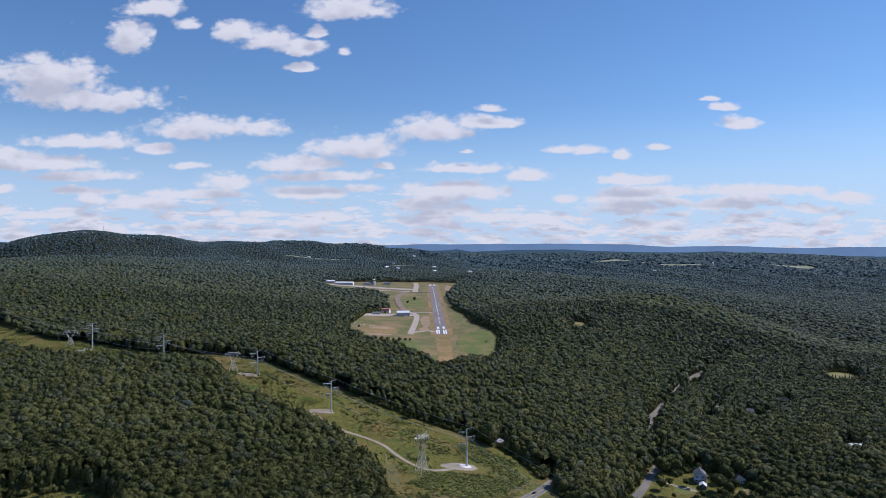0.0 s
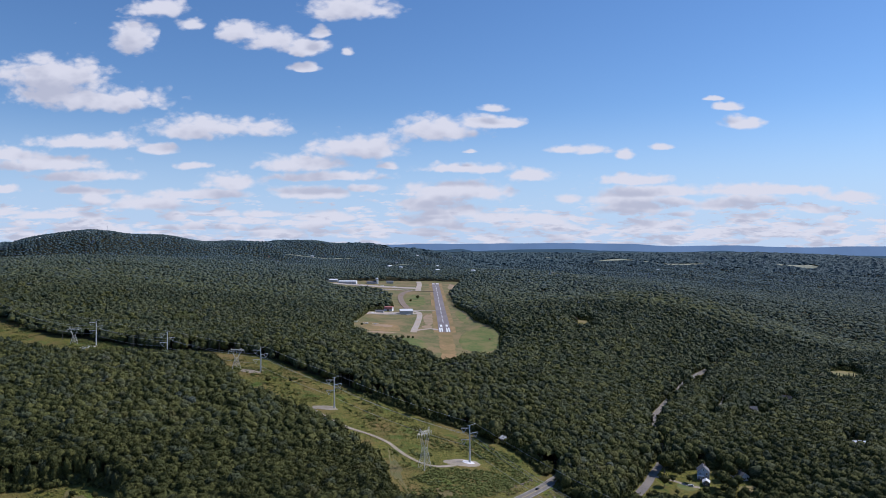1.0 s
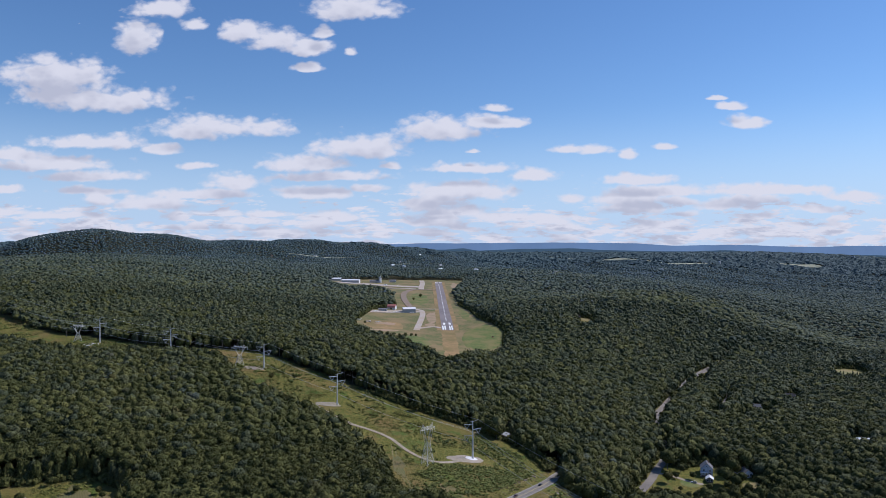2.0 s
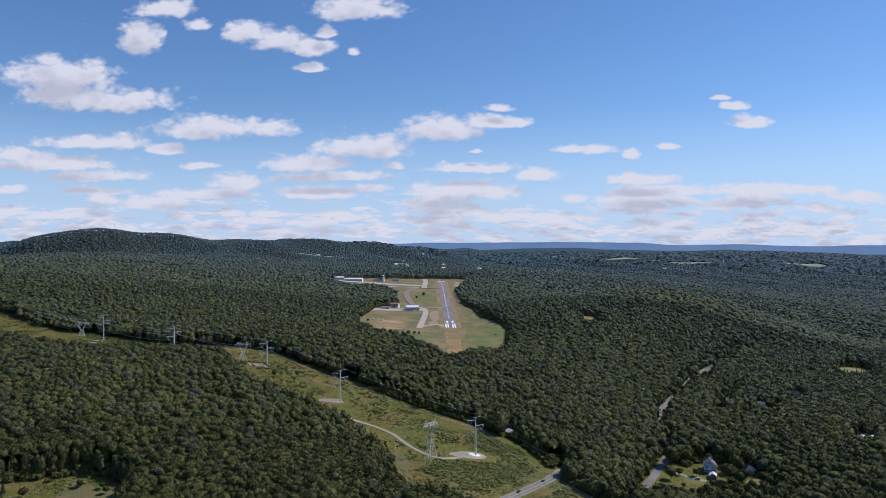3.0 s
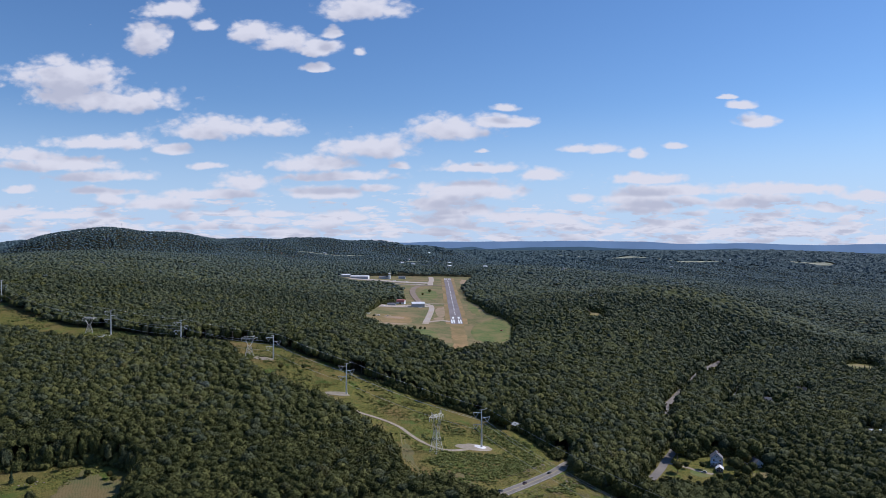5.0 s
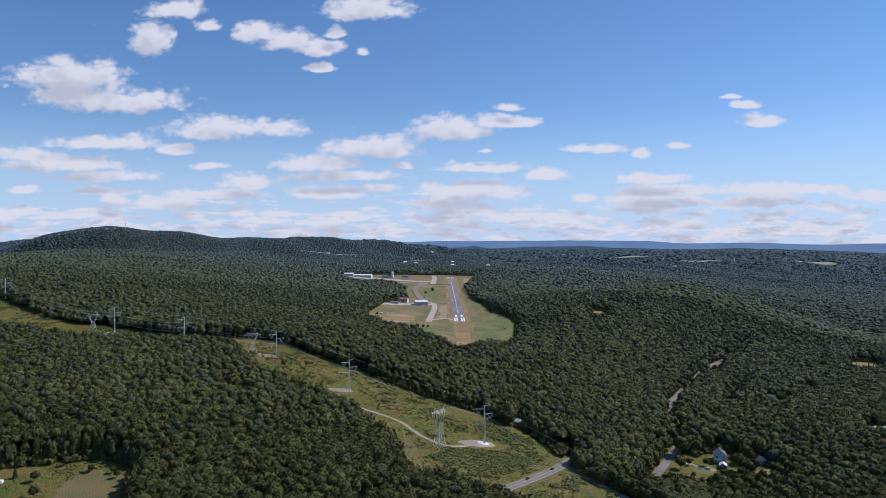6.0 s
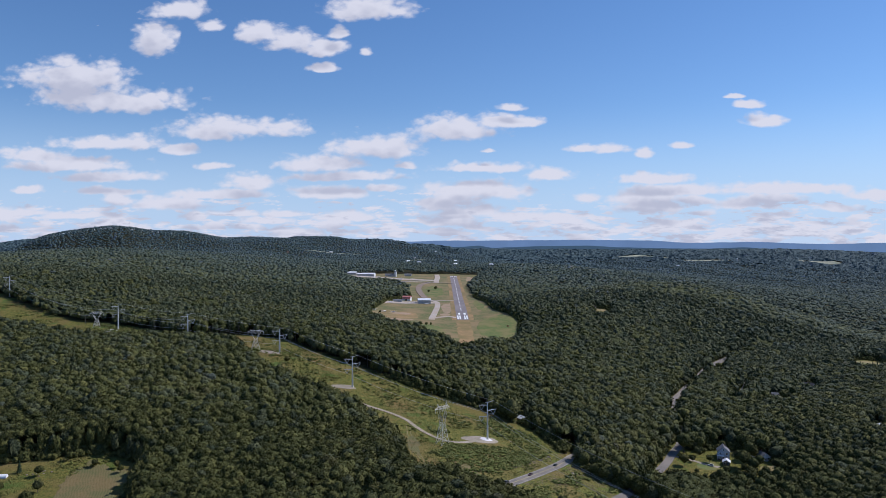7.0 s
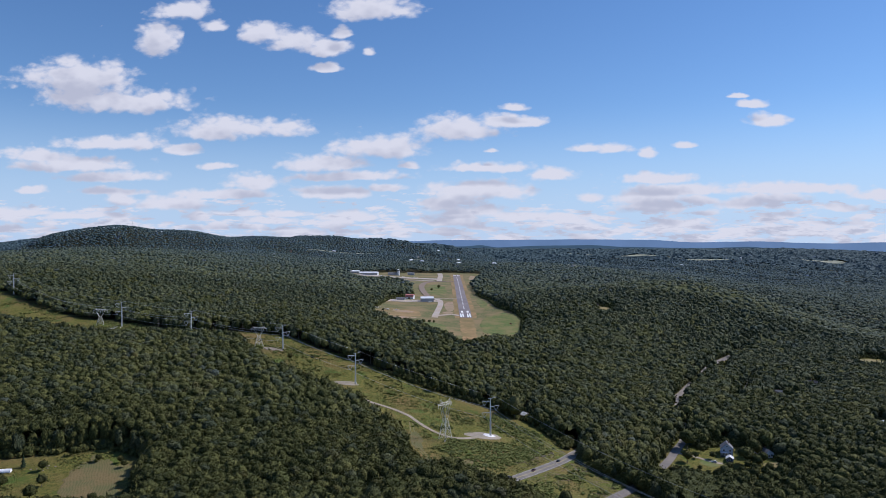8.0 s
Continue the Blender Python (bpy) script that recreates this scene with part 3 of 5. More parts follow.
ribbon("apron", [(-140, 1268), (-105, 1275), (-84, 1285), (-55, 1300)], 34, PALE_ASPHALT, 0.40, "pale asphalt apron before the hangars", "apron", across=6)
ribbon("apron", [(-290, 1850), (-200, 1836), (-140, 1806), (-70, 1790)], 40, PALE_ASPHALT, 0.80, "pale asphalt apron at the far end of the field", "apron", across=6)
ribbon("apron", [(-190, 1745), (-120, 1735), (-80, 1730)], 16, PALE_ASPHALT, 0.75, "pale asphalt apron at the far end of the field", "apron", across=6)
patch("bare_earth", -100, 1105, 36, 60, 8, DRY_GRASS, 0.22, "dry yellow grass field below the hangars", "grass", seed=1.0)
patch("bare_earth", -98, 1120, 22, 14, 5, BARE_EARTH, 0.30, "bare earth patch in dry grass", "earth", 0.35, seed=2.0)
patch("bare_earth", -94, 1050, 26, 10, 15, BARE_EARTH, 0.30, "bare earth patch in dry grass", "earth", 0.35, seed=12.0)
patch("bare_earth", -28, 1220, 11, 80, 2, BARE_EARTH, 0.24, "bare earth patch beside the runway", "earth", 0.3, seed=3.0)
patch("bare_earth", -30, 1130, 10, 16, 3, BARE_EARTH, 0.28, "bare earth patch beside the taxiway", "earth", 0.3, seed=4.0)
patch("bare_earth", 14, 1840, 10, 90, 2, BARE_EARTH, 0.30, "bare earth strip beside the far runway end", "earth", 0.3, seed=13.0)
GREENER = surface("greener grass", (0.070, 0.108, 0.022), (0.132, 0.155, 0.038), (0.185, 0.160, 0.055), 0.04, 0.35)
patch("green_patch", 50, 1030, 32, 100, -6, GREENER, 0.42, "greener grass beside the runway", "grass", 0.3, seed=15.0)
patch("green_patch", -44, 960, 22, 60, 4, GREENER, 0.22, "greener grass before the runway", "grass", 0.3, seed=16.0)
patch("green_patch", 26, 1250, 10, 90, 4, GREENER, 0.30, "greener grass along the wood's edge", "grass", 0.3, seed=17.0)
patch("green_patch", -64, 1500, 24, 120, 2, GREENER, 0.24, "greener grass patch inside the perimeter track", "grass", 0.2, seed=5.0)

# ---------------------------------------------------------------- roads, tracks and clearings
main_road = ribbon("road", MAIN_ROAD, 7.4, ROAD_ASPHALT, 0.30, "two-lane grey asphalt road through the woods", "road", spacing=3)
for off, m in ((-3.3, CONCRETE), (3.3, CONCRETE), (-0.18, YELLOW_PAINT), (0.18, YELLOW_PAINT)):
    line = along(MAIN_ROAD, 6)
    moved_line = []
    for i, p in enumerate(line):
        d = (line[min(i + 1, len(line) - 1)] - line[max(i - 1, 0)]).normalized()
        moved_line.append((p.x + d.y * off, p.y - d.x * off))
    ribbon("lane_line", moved_line, 0.13, m, 0.36, parent=main_road, across=1, spacing=3)
ribbon("road", LOWER_ROAD, 6.6, ROAD_ASPHALT, 0.30, "narrow grey asphalt road between trees", "road", spacing=4)
ribbon("road", EAST_ROAD, 5.0, ROAD_ASPHALT, 0.30, "narrow side road between trees", "road", spacing=4)
TRACK = [(16, 575), (-2, 553), (-15, 551), (-29, 563), (-40, 579), (-47, 592), (-64, 604), (-84, 611), (-104, 628), (-119, 642), (-128, 646)]
ribbon("gravel_track", TRACK, 3.6, GRAVEL, 0.22, "curving pale gravel service track", "track", spacing=2, ragged=0.4)
ribbon("gravel_track", [(-119, 642), (-112, 652), (-100, 655)], 3.4, GRAVEL, 0.20, "gravel spur to a pylon pad", "track", spacing=2, ragged=0.4)
for off in (0.0, 2.6):
    ribbon("worn_path", [(-46 + off, 578), (-42 + off, 545), (-37 + off, 515), (-25 + off, 486), (-17 + off, 464), (-9 + off, 444), (0 + off, 420)], 0.8, HAY, 0.10, "faint worn wheel track through rough grass", "path", spacing=2, ragged=0.5)
patch("pylon_pad", 13, 573, 17, 9, 25, GRAVEL, 0.16, "round gravel pad under a steel pole", "gravel pad", 0.15, seed=6.0)
patch("pylon_pad", 18, 577, 5.6, 4.6, 20, CHALK, 0.26, "fresh white stone chippings round a pole base", "gravel pad", 0.15, seed=7.0)
patch("pylon_pad", -109, 649, 13, 5, 10, GRAVEL, 0.16, "round gravel pad under a steel pole", "gravel pad", 0.15, seed=8.0)
patch("pylon_pad", -192, 722, 14, 8, 10, GRAVEL, 0.16, "round gravel pad under a steel pole", "gravel pad", 0.15, seed=9.0)
patch("pylon_pad", -424, 854, 9, 7, 10, CHALK, 0.22, "fresh white stone chippings round a pole base", "gravel pad", 0.15, seed=10.0)
patch("dry_patch", 2, 486, 9, 24, 12, MEADOW_HAY, 0.14, "straw-coloured dry grass patch on the cleared strip", "grass", 0.5, seed=31.0)
patch("dry_patch", -36, 528, 5, 26, 8, MEADOW_HAY, 0.14, "straw-coloured dry grass patch on the cleared strip", "grass", 0.5, seed=32.0)
patch("hay_meadow", -226, 430, 22, 46, 20, MEADOW_HAY, 0.16, "mown hay meadow with faint swath lines", "meadow", 0.45, seed=11.0, spokes=80)
# lifted over the ground so the fields show above the trees from the camera
for fx, fy, w, d in FAR_FIELDS:
    patch("far_field", fx, fy, w, d, 0, PALE_FIELD, 9.0 if fy > 2200 else 4.0, "pale open farm field among far woods", "field", 0.2, seed=fx * 0.01)


# ---------------------------------------------------------------- trees
def lumpy(x, y, size, seed=0):
    """Smooth noise from 0 to 1 over the plane, for arrays."""
    x, y = np.asarray(x) / size, np.asarray(y) / size
    i, j = np.floor(x), np.floor(y)
    u, v = x - i, y - j
    u, v = u * u * (3 - 2 * u), v * v * (3 - 2 * v)

    def at(a, b):
        h = np.sin(a * 127.1 + b * 311.7 + seed * 74.7) * 43758.5453
        return h - np.floor(h)
    return (at(i, j) * (1 - u) + at(i + 1, j) * u) * (1 - v) + (at(i, j + 1) * (1 - u) + at(i + 1, j + 1) * u) * v


def crown(seed, points, lobes, sprays, floor=-0.4, squash=0.95, rough=0.07, leaf=0.12):
    """A leafy crown about 1 in radius round the origin: domed boughs grown together, a rough skin and loose sprays of leaves."""
    rng = np.random.default_rng(seed)
    k = np.arange(points) + 0.5
    up = 1 - 2 * k / points
    flat = np.sqrt(1 - up * up)
    v = np.stack([flat * np.cos(2.39996 * k), flat * np.sin(2.39996 * k), up], 1) + rng.normal(0, 0.35 / math.sqrt(points), (points, 3))
    v /= np.linalg.norm(v, axis=1)[:, None]
    bm = bmesh.new()
    for p in v:
        bm.verts.new(p)
    bm.verts.index_update()
    bmesh.ops.convex_hull(bm, input=list(bm.verts))
    bmesh.ops.recalc_face_normals(bm, faces=bm.faces)
    f = np.array([[p.index for p in q.verts] for q in bm.faces])
    bm.free()
    j = np.arange(lobes) + 0.5
    top = 1 - 1.3 * j / lobes
    ring = np.sqrt(np.clip(1 - top * top, 0, 1))
    turn = j * 2.39996 + rng.uniform(0, math.tau)
    hub = np.stack([ring * np.cos(turn), ring * np.sin(turn), top], 1) + rng.normal(0, 0.16, (lobes, 3))
    hub *= (rng.uniform(0.46, 0.70, lobes) / np.linalg.norm(hub, axis=1))[:, None]
    bough = rng.uniform(0.24, 0.44, lobes)

    def reach(way):
        b = way @ hub.T
        room = b * b - ((hub * hub).sum(1) - bough * bough)
        return np.maximum(np.where(room > 0, b + np.sqrt(np.maximum(room, 0)), 0).max(1), 0.62)
    core = v * (reach(v) * (1 + rng.uniform(-rough, rough, points)))[:, None]
    vs, fs, n = [core], [f[core[f].mean(1)[:, 2] > floor]], points
    for _ in range(sprays):
        w = rng.normal(size=3)
        w[2] = abs(w[2]) - 0.25
        w /= np.linalg.norm(w)
        c = w * reach(w[None])[0] * rng.uniform(0.98, 1.10)
        vs.append(c + rng.normal(0, leaf, (3, 3)))
        fs.append(np.array([[n, n + 1, n + 2]]))
        n += 3
    v = np.concatenate(vs)
    v[:, 2] *= squash
    return v, np.concatenate(fs)


def trunk_shape(sides=5):
    a = np.arange(sides) * math.tau / sides
    low = np.stack([np.cos(a), np.sin(a), a * 0], 1)
    v = np.concatenate([low, low * (0.6, 0.6, 0) + (0, 0, 1)])
    f = [[i, (i + 1) % sides, sides + (i + 1) % sides] for i in range(sides)] + [[i, sides + (i + 1) % sides, sides + i] for i in range(sides)]
    return v, np.array(f)


def many(name, shapes, x, y, z, wide, tall, materials, rng, smooth=True, tone=None, belt=None):
    """One mesh of many copies of some shapes: places, half widths and half heights; belt: which of the materials each copy has."""
    which = rng.integers(0, len(shapes), len(x))
    turn = rng.uniform(0, math.tau, len(x))
    tint = rng.uniform(0, 1, len(x)) if tone is None else tone
    vs, fs, ts, ms, n = [], [], [], [], 0
    for i, (v, f) in enumerate(shapes):
        k = np.flatnonzero(which == i)
        if not len(k):
            continue
        c, s = np.cos(turn[k])[:, None], np.sin(turn[k])[:, None]
        px = (v[:, 0] * c - v[:, 1] * s) * wide[k][:, None] + x[k][:, None]
        py = (v[:, 0] * s + v[:, 1] * c) * wide[k][:, None] + y[k][:, None]
        pz = v[:, 2] * tall[k][:, None] + z[k][:, None]
        vs.append(np.stack([px, py, pz], -1).reshape(-1, 3))
        fs.append((f[None] + (np.arange(len(k)) * len(v))[:, None, None] + n).reshape(-1, 3))
        ts.append(np.repeat(tint[k], len(v)))
        ms.append(np.repeat(belt[k] if belt is not None else np.zeros(len(k), int), len(f)))
        n += len(k) * len(v)
    materials = materials if isinstance(materials, list) else [materials]
    mesh = sheet_mesh(name, np.concatenate(vs), np.concatenate(fs), materials[0], smooth)
    for m in materials[1:]:
        mesh.materials.append(m)
    mesh.polygons.foreach_set("material_index", np.concatenate(ms).astype(np.int32))
    give(mesh, "tint", np.concatenate(ts))
    return mesh


def haze_belt_of(y, rng):
    """Which belt's leaves a place has, and so how much painted haze; the belts run into one another."""
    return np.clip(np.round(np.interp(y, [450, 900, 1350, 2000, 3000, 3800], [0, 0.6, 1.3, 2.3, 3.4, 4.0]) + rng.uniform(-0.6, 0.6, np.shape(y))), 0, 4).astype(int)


def stand(y0, y1, spacing, rng, reach=0.66, margin=45):
    """Places of trees between two distances ahead, one in each cell of a shaken grid."""
    w = reach * y1 + margin
    x, y = np.meshgrid(np.arange(-w, w, spacing), np.arange(y0, y1, spacing))
    x[::2] += spacing / 2
    x, y = x.ravel() + rng.uniform(-0.5, 0.5, x.size) * spacing, y.ravel() + rng.uniform(-0.5, 0.5, y.size) * spacing
    keep = (np.abs(x) < np.where(x < 0, reach, reach - 0.03) * y + margin) & ~open_ground(x, y) & (lumpy(x, y, 17, 31) < 0.87)
    return x[keep], y[keep]


rng = np.random.default_rng(7)
NEAR_CROWNS = [crown(s, 74, 16 + s % 5, 170, -0.62, 0.92 + 0.06 * (s % 3), 0.10, 0.115) for s in range(10)]
SLOPE_CROWNS = [crown(20 + s, 46, 12, 64, -0.45, 0.98, 0.10, 0.13) for s in range(8)]
MID_CROWNS = [crown(30 + s, 28, 9, 24, -0.25, 0.98, 0.10, 0.16) for s in range(8)]
FAR_CROWNS = [crown(40 + s, 20, 6, 2, -0.02, 0.95, 0.10) for s in range(6)]
CAPS = [crown(50 + s, 16, 5, 0, 0.05) for s in range(6)]


def canopy(x, y):
    """Height of the tree tops over the ground."""
    return 8.2 + 4.2 * lumpy(x, y, 34, 2) + 4.4 * lumpy(x, y, 85, 41) + 2.6 * lumpy(x, y, 130, 3)


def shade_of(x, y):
    """Tone of the leaves, from dark to light, stand by stand; a cloud shadow on the right is painted in."""
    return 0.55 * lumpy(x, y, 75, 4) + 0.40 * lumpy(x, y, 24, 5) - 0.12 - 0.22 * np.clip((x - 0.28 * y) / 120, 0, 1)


def sizes(x, y, rng, low=3.4, high=6.4):
    old = np.clip(0.35 * lumpy(x, y, 55, 1) + 0.75 * rng.uniform(0, 1, len(x)) ** 1.6, 0, 1)
    wide = (low + (high - low) * old * rng.uniform(0.75, 1.2, len(x))) * (1 + 0.22 * np.clip((x - 60) / 120, 0, 1))
    top = canopy(x, y) + rng.uniform(-1.8, 1.6, len(x)) + 1.6 * old
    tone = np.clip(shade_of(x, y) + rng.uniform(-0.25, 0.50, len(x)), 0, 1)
    return wide, np.clip(wide * rng.uniform(0.85, 1.25, len(x)), 2.6, top * 0.48), top, tone


def woods(name, y0, y1, spacing, shapes, label, low=2.7, high=6.6, trunks=False, skip=None, smooth=False):
    x, y = stand(y0, y1, spacing, rng)
    if skip is not None:
        keep = ~skip(x, y)
        x, y = x[keep], y[keep]
    wide, tall, top, tone = sizes(x, y, rng, low, high)
    edge = np.zeros(len(x), bool)
    for dx, dy in ((7, 0), (-7, 0), (0, 7), (0, -7)):
        edge |= open_ground(x + dx, y + dy)
    top = np.where(edge, top * 0.85, top)
    tall = np.where(edge, top * 0.56, tall)          # leaves reach the ground at the edge of the woods
    g = land(x, y)
    ob = new(name, many(name, shapes, x, y, g + top - tall, wide, tall, HAZE_BELTS, rng, smooth, tone, haze_belt_of(y, rng)))
    tagged(ob, label, "woods", kind="stuff")
    if trunks:
        t = part("trunks", bmesh.new(), BARK, ob)
        t.data = many("trunks", [trunk_shape()], x, y, g - 0.5, np.full(len(x), 0.28), top - tall, BARK, rng)
        tagged(t, kind="stuff")
    return ob


# the trees nearest to the drone stand singly
def single(x, y):
    return ((y < 412) & (x > -110) & (x < -20)) | (inside(x, y, [(140, 500), (150, 556), (246, 570), (262, 584), (275, 560), (250, 520)]))


sx, sy = stand(362, 600, 6.6, rng)
keep = single(sx, sy)
sx, sy = sx[keep][:290], sy[keep][:290]
patterns = []
for i, (v, f) in enumerate(NEAR_CROWNS):
    t = new("tree")
    tv, tf = trunk_shape(8)
    trunk = new("trunk", sheet_mesh("trunk", tv * (0.3, 0.3, 8.0) - (0, 0, 0.3), tf, BARK))
    top = new("crown", sheet_mesh("crown", v * (5.2, 5.2, 6.0) + (0, 0, 7.8), f, LEAVES, True))
    give(top.data, "tint", np.full(len(v), (i * 0.37) % 1.0))
    trunk.parent = top.parent = t
    tagged(t, ("broadleaf tree with a full dark green crown", "broadleaf tree with a dense mid-green crown", "broadleaf tree with a lighter, yellowish green crown")[i % 3],
           "tree", "trees at the edge of the woods")
    patterns.append(t)
for i, (x, y) in enumerate(zip(sx, sy)):
    k = rng.uniform(0.78, 1.2)
    m = pose(x, y, float(land(x, y)), 0, 0, rng.uniform(0, 360)) @ Matrix.Diagonal((k, k, k * rng.uniform(0.85, 1.1), 1))
    if i < len(patterns):
        patterns[i].matrix_world = m
    else:
        c = copy_thing(patterns[i % len(patterns)], pose(0, 0, 0))
        c.matrix_world = m

woods("near_woods", 362, 540, 5.7, NEAR_CROWNS, "dense broadleaf summer woods in mixed dark greens", 2.4, 6.2, trunks=True, skip=single, smooth=True)
woods("slope_woods", 540, 860, 6.3, SLOPE_CROWNS, "dense broadleaf summer woods on gentle slopes", 2.6, 6.8, trunks=True, skip=single, smooth=True)
woods("middle_woods", 860, 1300, 7.4, MID_CROWNS, "dense broadleaf summer woods covering the slopes", 3.2, 7.8)
woods("upper_woods", 1300, 2200, 10.0, FAR_CROWNS, "dense broadleaf woods covering distant slopes", 4.6, 9.0, smooth=True)
woods("outer_woods", 2200, 3000, 10.5, CAPS, "dense broadleaf woods on far low hills", 5.2, 9.5, smooth=True)
woods("hill_woods", 3000, 3800, 13.0, CAPS, "dense woods on far hills and slopes", 6.8, 12.0, smooth=True)

# young growth that fills the gaps under the crowns
uy, ux = np.meshgrid(np.arange(364, 1500, 4.4), np.arange(-0.70, 0.7001, 0.0052), indexing="ij")
ux = ux * (uy + 60) + rng.uniform(-1.2, 1.2, ux.shape)
uy = uy + rng.uniform(-1.2, 1.2, uy.shape)
index = np.arange(ux.size).reshape(ux.shape)
quads = np.stack([index[:-1, :-1], index[:-1, 1:], index[1:, 1:], index[1:, :-1]], -1).reshape(-1, 4)
clear = open_ground(ux, uy).ravel()
for dx, dy in ((6, 0), (-6, 0), (0, 6), (0, -6)):
    clear = clear | open_ground(ux + dx, uy + dy).ravel()
up = canopy(ux, uy) - 3.2 + rng.uniform(-1.6, 1.6, ux.shape) - np.clip((uy - 900) / 200, 0, 1.8)
under = sheet_mesh("young_growth", np.stack([ux, uy, land(ux, uy) + up], -1).reshape(-1, 3), quads[~clear[quads].any(1)], LEAVES, False)
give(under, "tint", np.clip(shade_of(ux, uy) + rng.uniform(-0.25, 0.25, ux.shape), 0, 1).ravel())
tagged(new("young_growth", under), "young green growth filling the gaps between crowns", "undergrowth", kind="stuff")

# woods below and behind the drone
ux, uy = np.meshgrid(np.arange(-330, 330, 12.0), np.arange(-260, 362, 12.0))
ux, uy = ux.ravel() + rng.uniform(-4, 4, ux.size), uy.ravel() + rng.uniform(-4, 4, uy.size)
keep = ~open_ground(ux, uy)
ux, uy = ux[keep], uy[keep]
wide, tall, top, tone = sizes(ux, uy, rng, 6.0, 11.0)
tagged(new("valley_woods", many("valley_woods", FAR_CROWNS, ux, uy, land(ux, uy) + top - tall, wide, tall, LEAVES, rng, tone=tone)), "dense broadleaf summer woods in the valley", "woods", kind="stuff")

# woods in the distance: one uneven canopy, haze put into its leaf colour
fy = np.concatenate([[3790]])
while fy[-1] < 4960:
    fy = np.append(fy, fy[-1] + 7.5 + (fy[-1] - 3790) / 1170 * 3.5)
fu = np.linspace(-0.72, 0.72, 560)
FU, FY = np.meshgrid(fu, fy)
FX = FU * FY + rng.uniform(-2.5, 2.5, FU.shape)
FY = FY + rng.uniform(-2.0, 2.0, FU.shape)
up = 9 + rng.uniform(-6.5, 6.5, FU.shape) + 6 * lumpy(FX, FY, 60, 8) + 9 * lumpy(FX, FY, 26, 18) - 7
index = np.arange(FU.size).reshape(FU.shape)
quads = np.stack([index[:-1, :-1], index[:-1, 1:], index[1:, 1:], index[1:, :-1]], -1).reshape(-1, 4)
bare = open_ground(FX, FY).ravel()
quads = quads[~bare[quads].any(1)]
far_mesh = sheet_mesh("far_woods", np.stack([FX, FY, land(FX, FY) + up], -1).reshape(-1, 3), quads, HAZED_LEAVES, False)
give(far_mesh, "tint", np.clip(lumpy(FX, FY, 26, 19) * 0.6 + rng.uniform(0, 0.5, FU.shape), 0, 1).ravel())
tagged(new("far_woods", far_mesh), "endless far woods over low hills", "woods", kind="stuff")

# scrub on the cleared strip
rs = np.random.default_rng(5)
x, y = rs.uniform(-660, 200, 100000), rs.uniform(362, 960, 100000)
keep = (inside(x, y, CORRIDOR) | (inside(x, y, MEADOW) & (((x + 226) / 24) ** 2 + ((y - 430) / 44) ** 2 > 1))) & ~beside(x, y, TRACK, 2.6) & ~beside(x, y, MAIN_ROAD, 6.0) & ~beside(x, y, LOWER_ROAD, 4.5)
keep &= ((x - 14) / 21) ** 2 + ((y - 574) / 13) ** 2 > 1
keep &= ((x + 109) / 18) ** 2 + ((y - 650) / 12) ** 2 > 1
x, y = x[keep], y[keep]
thick = 0.55 * lumpy(x, y, 26, 6) + 0.45 * lumpy(x, y, 8, 7)
keep = thick + rs.uniform(-0.14, 0.14, len(x)) > 0.37
x, y, thick = x[keep], y[keep], thick[keep]
wide = rs.uniform(0.45, 1.15, len(x)) * (0.55 + 4.2 * np.clip(thick - 0.45, 0, 1) ** 1.2)
SCRUB_SHAPES = [crown(60 + s, 10, 5, 14, -0.1, 0.95, 0.07, 0.24) for s in range(5)]
tone = np.clip(0.7 * lumpy(x, y, 20, 9) + rs.uniform(-0.1, 0.4, len(x)), 0, 1)
tagged(new("scrub", many("scrub", SCRUB_SHAPES, x, y, land(x, y) + wide * 0.2, wide, wide * 0.6, SCRUB, rs, False, tone)), "low green and yellowish scrub on the cleared strip", "scrub", kind="stuff")

# thickets that grow back on the cleared strip
tx = np.concatenate([rs.uniform(-660, 200, 26000), rs.uniform(-30, 140, 7000)])
ty = np.concatenate([rs.uniform(362, 960, 26000), rs.uniform(400, 640, 7000)])
keep = inside(tx, ty, CORRIDOR) & ~beside(tx, ty, TRACK, 4.5) & ~beside(tx, ty, MAIN_ROAD, 14.0) & ~((tx > 84) & (ty > 500) & (lumpy(tx, ty, 14, 12) > 0.4)) & ~beside(tx, ty, LOWER_ROAD, 6.0)
keep &= ((tx - 14) / 23) ** 2 + ((ty - 574) / 16) ** 2 > 1
keep &= ((tx + 109) / 19) ** 2 + ((ty - 650) / 13) ** 2 > 1
keep &= 0.6 * lumpy(tx, ty, 38, 71) + 0.4 * lumpy(tx, ty, 12, 72) + rs.uniform(-0.09, 0.09, len(tx)) + 0.10 * (tx > 22) > 0.55
tx, ty = tx[keep], ty[keep]
wide = rs.uniform(0.9, 2.3, len(tx))
THICKET_SHAPES = [crown(110 + s, 20, 6, 26, -0.2, 0.95, 0.07, 0.20) for s in range(5)]
tagged(new("thicket", many("thicket", THICKET_SHAPES, tx, ty, land(tx, ty) + wide * 0.35, wide, wide * rs.uniform(0.45, 0.85, len(tx)), THICKET, rs, False)), "dark green young shrubs in patches on the cleared strip", "shrubs", kind="stuff")

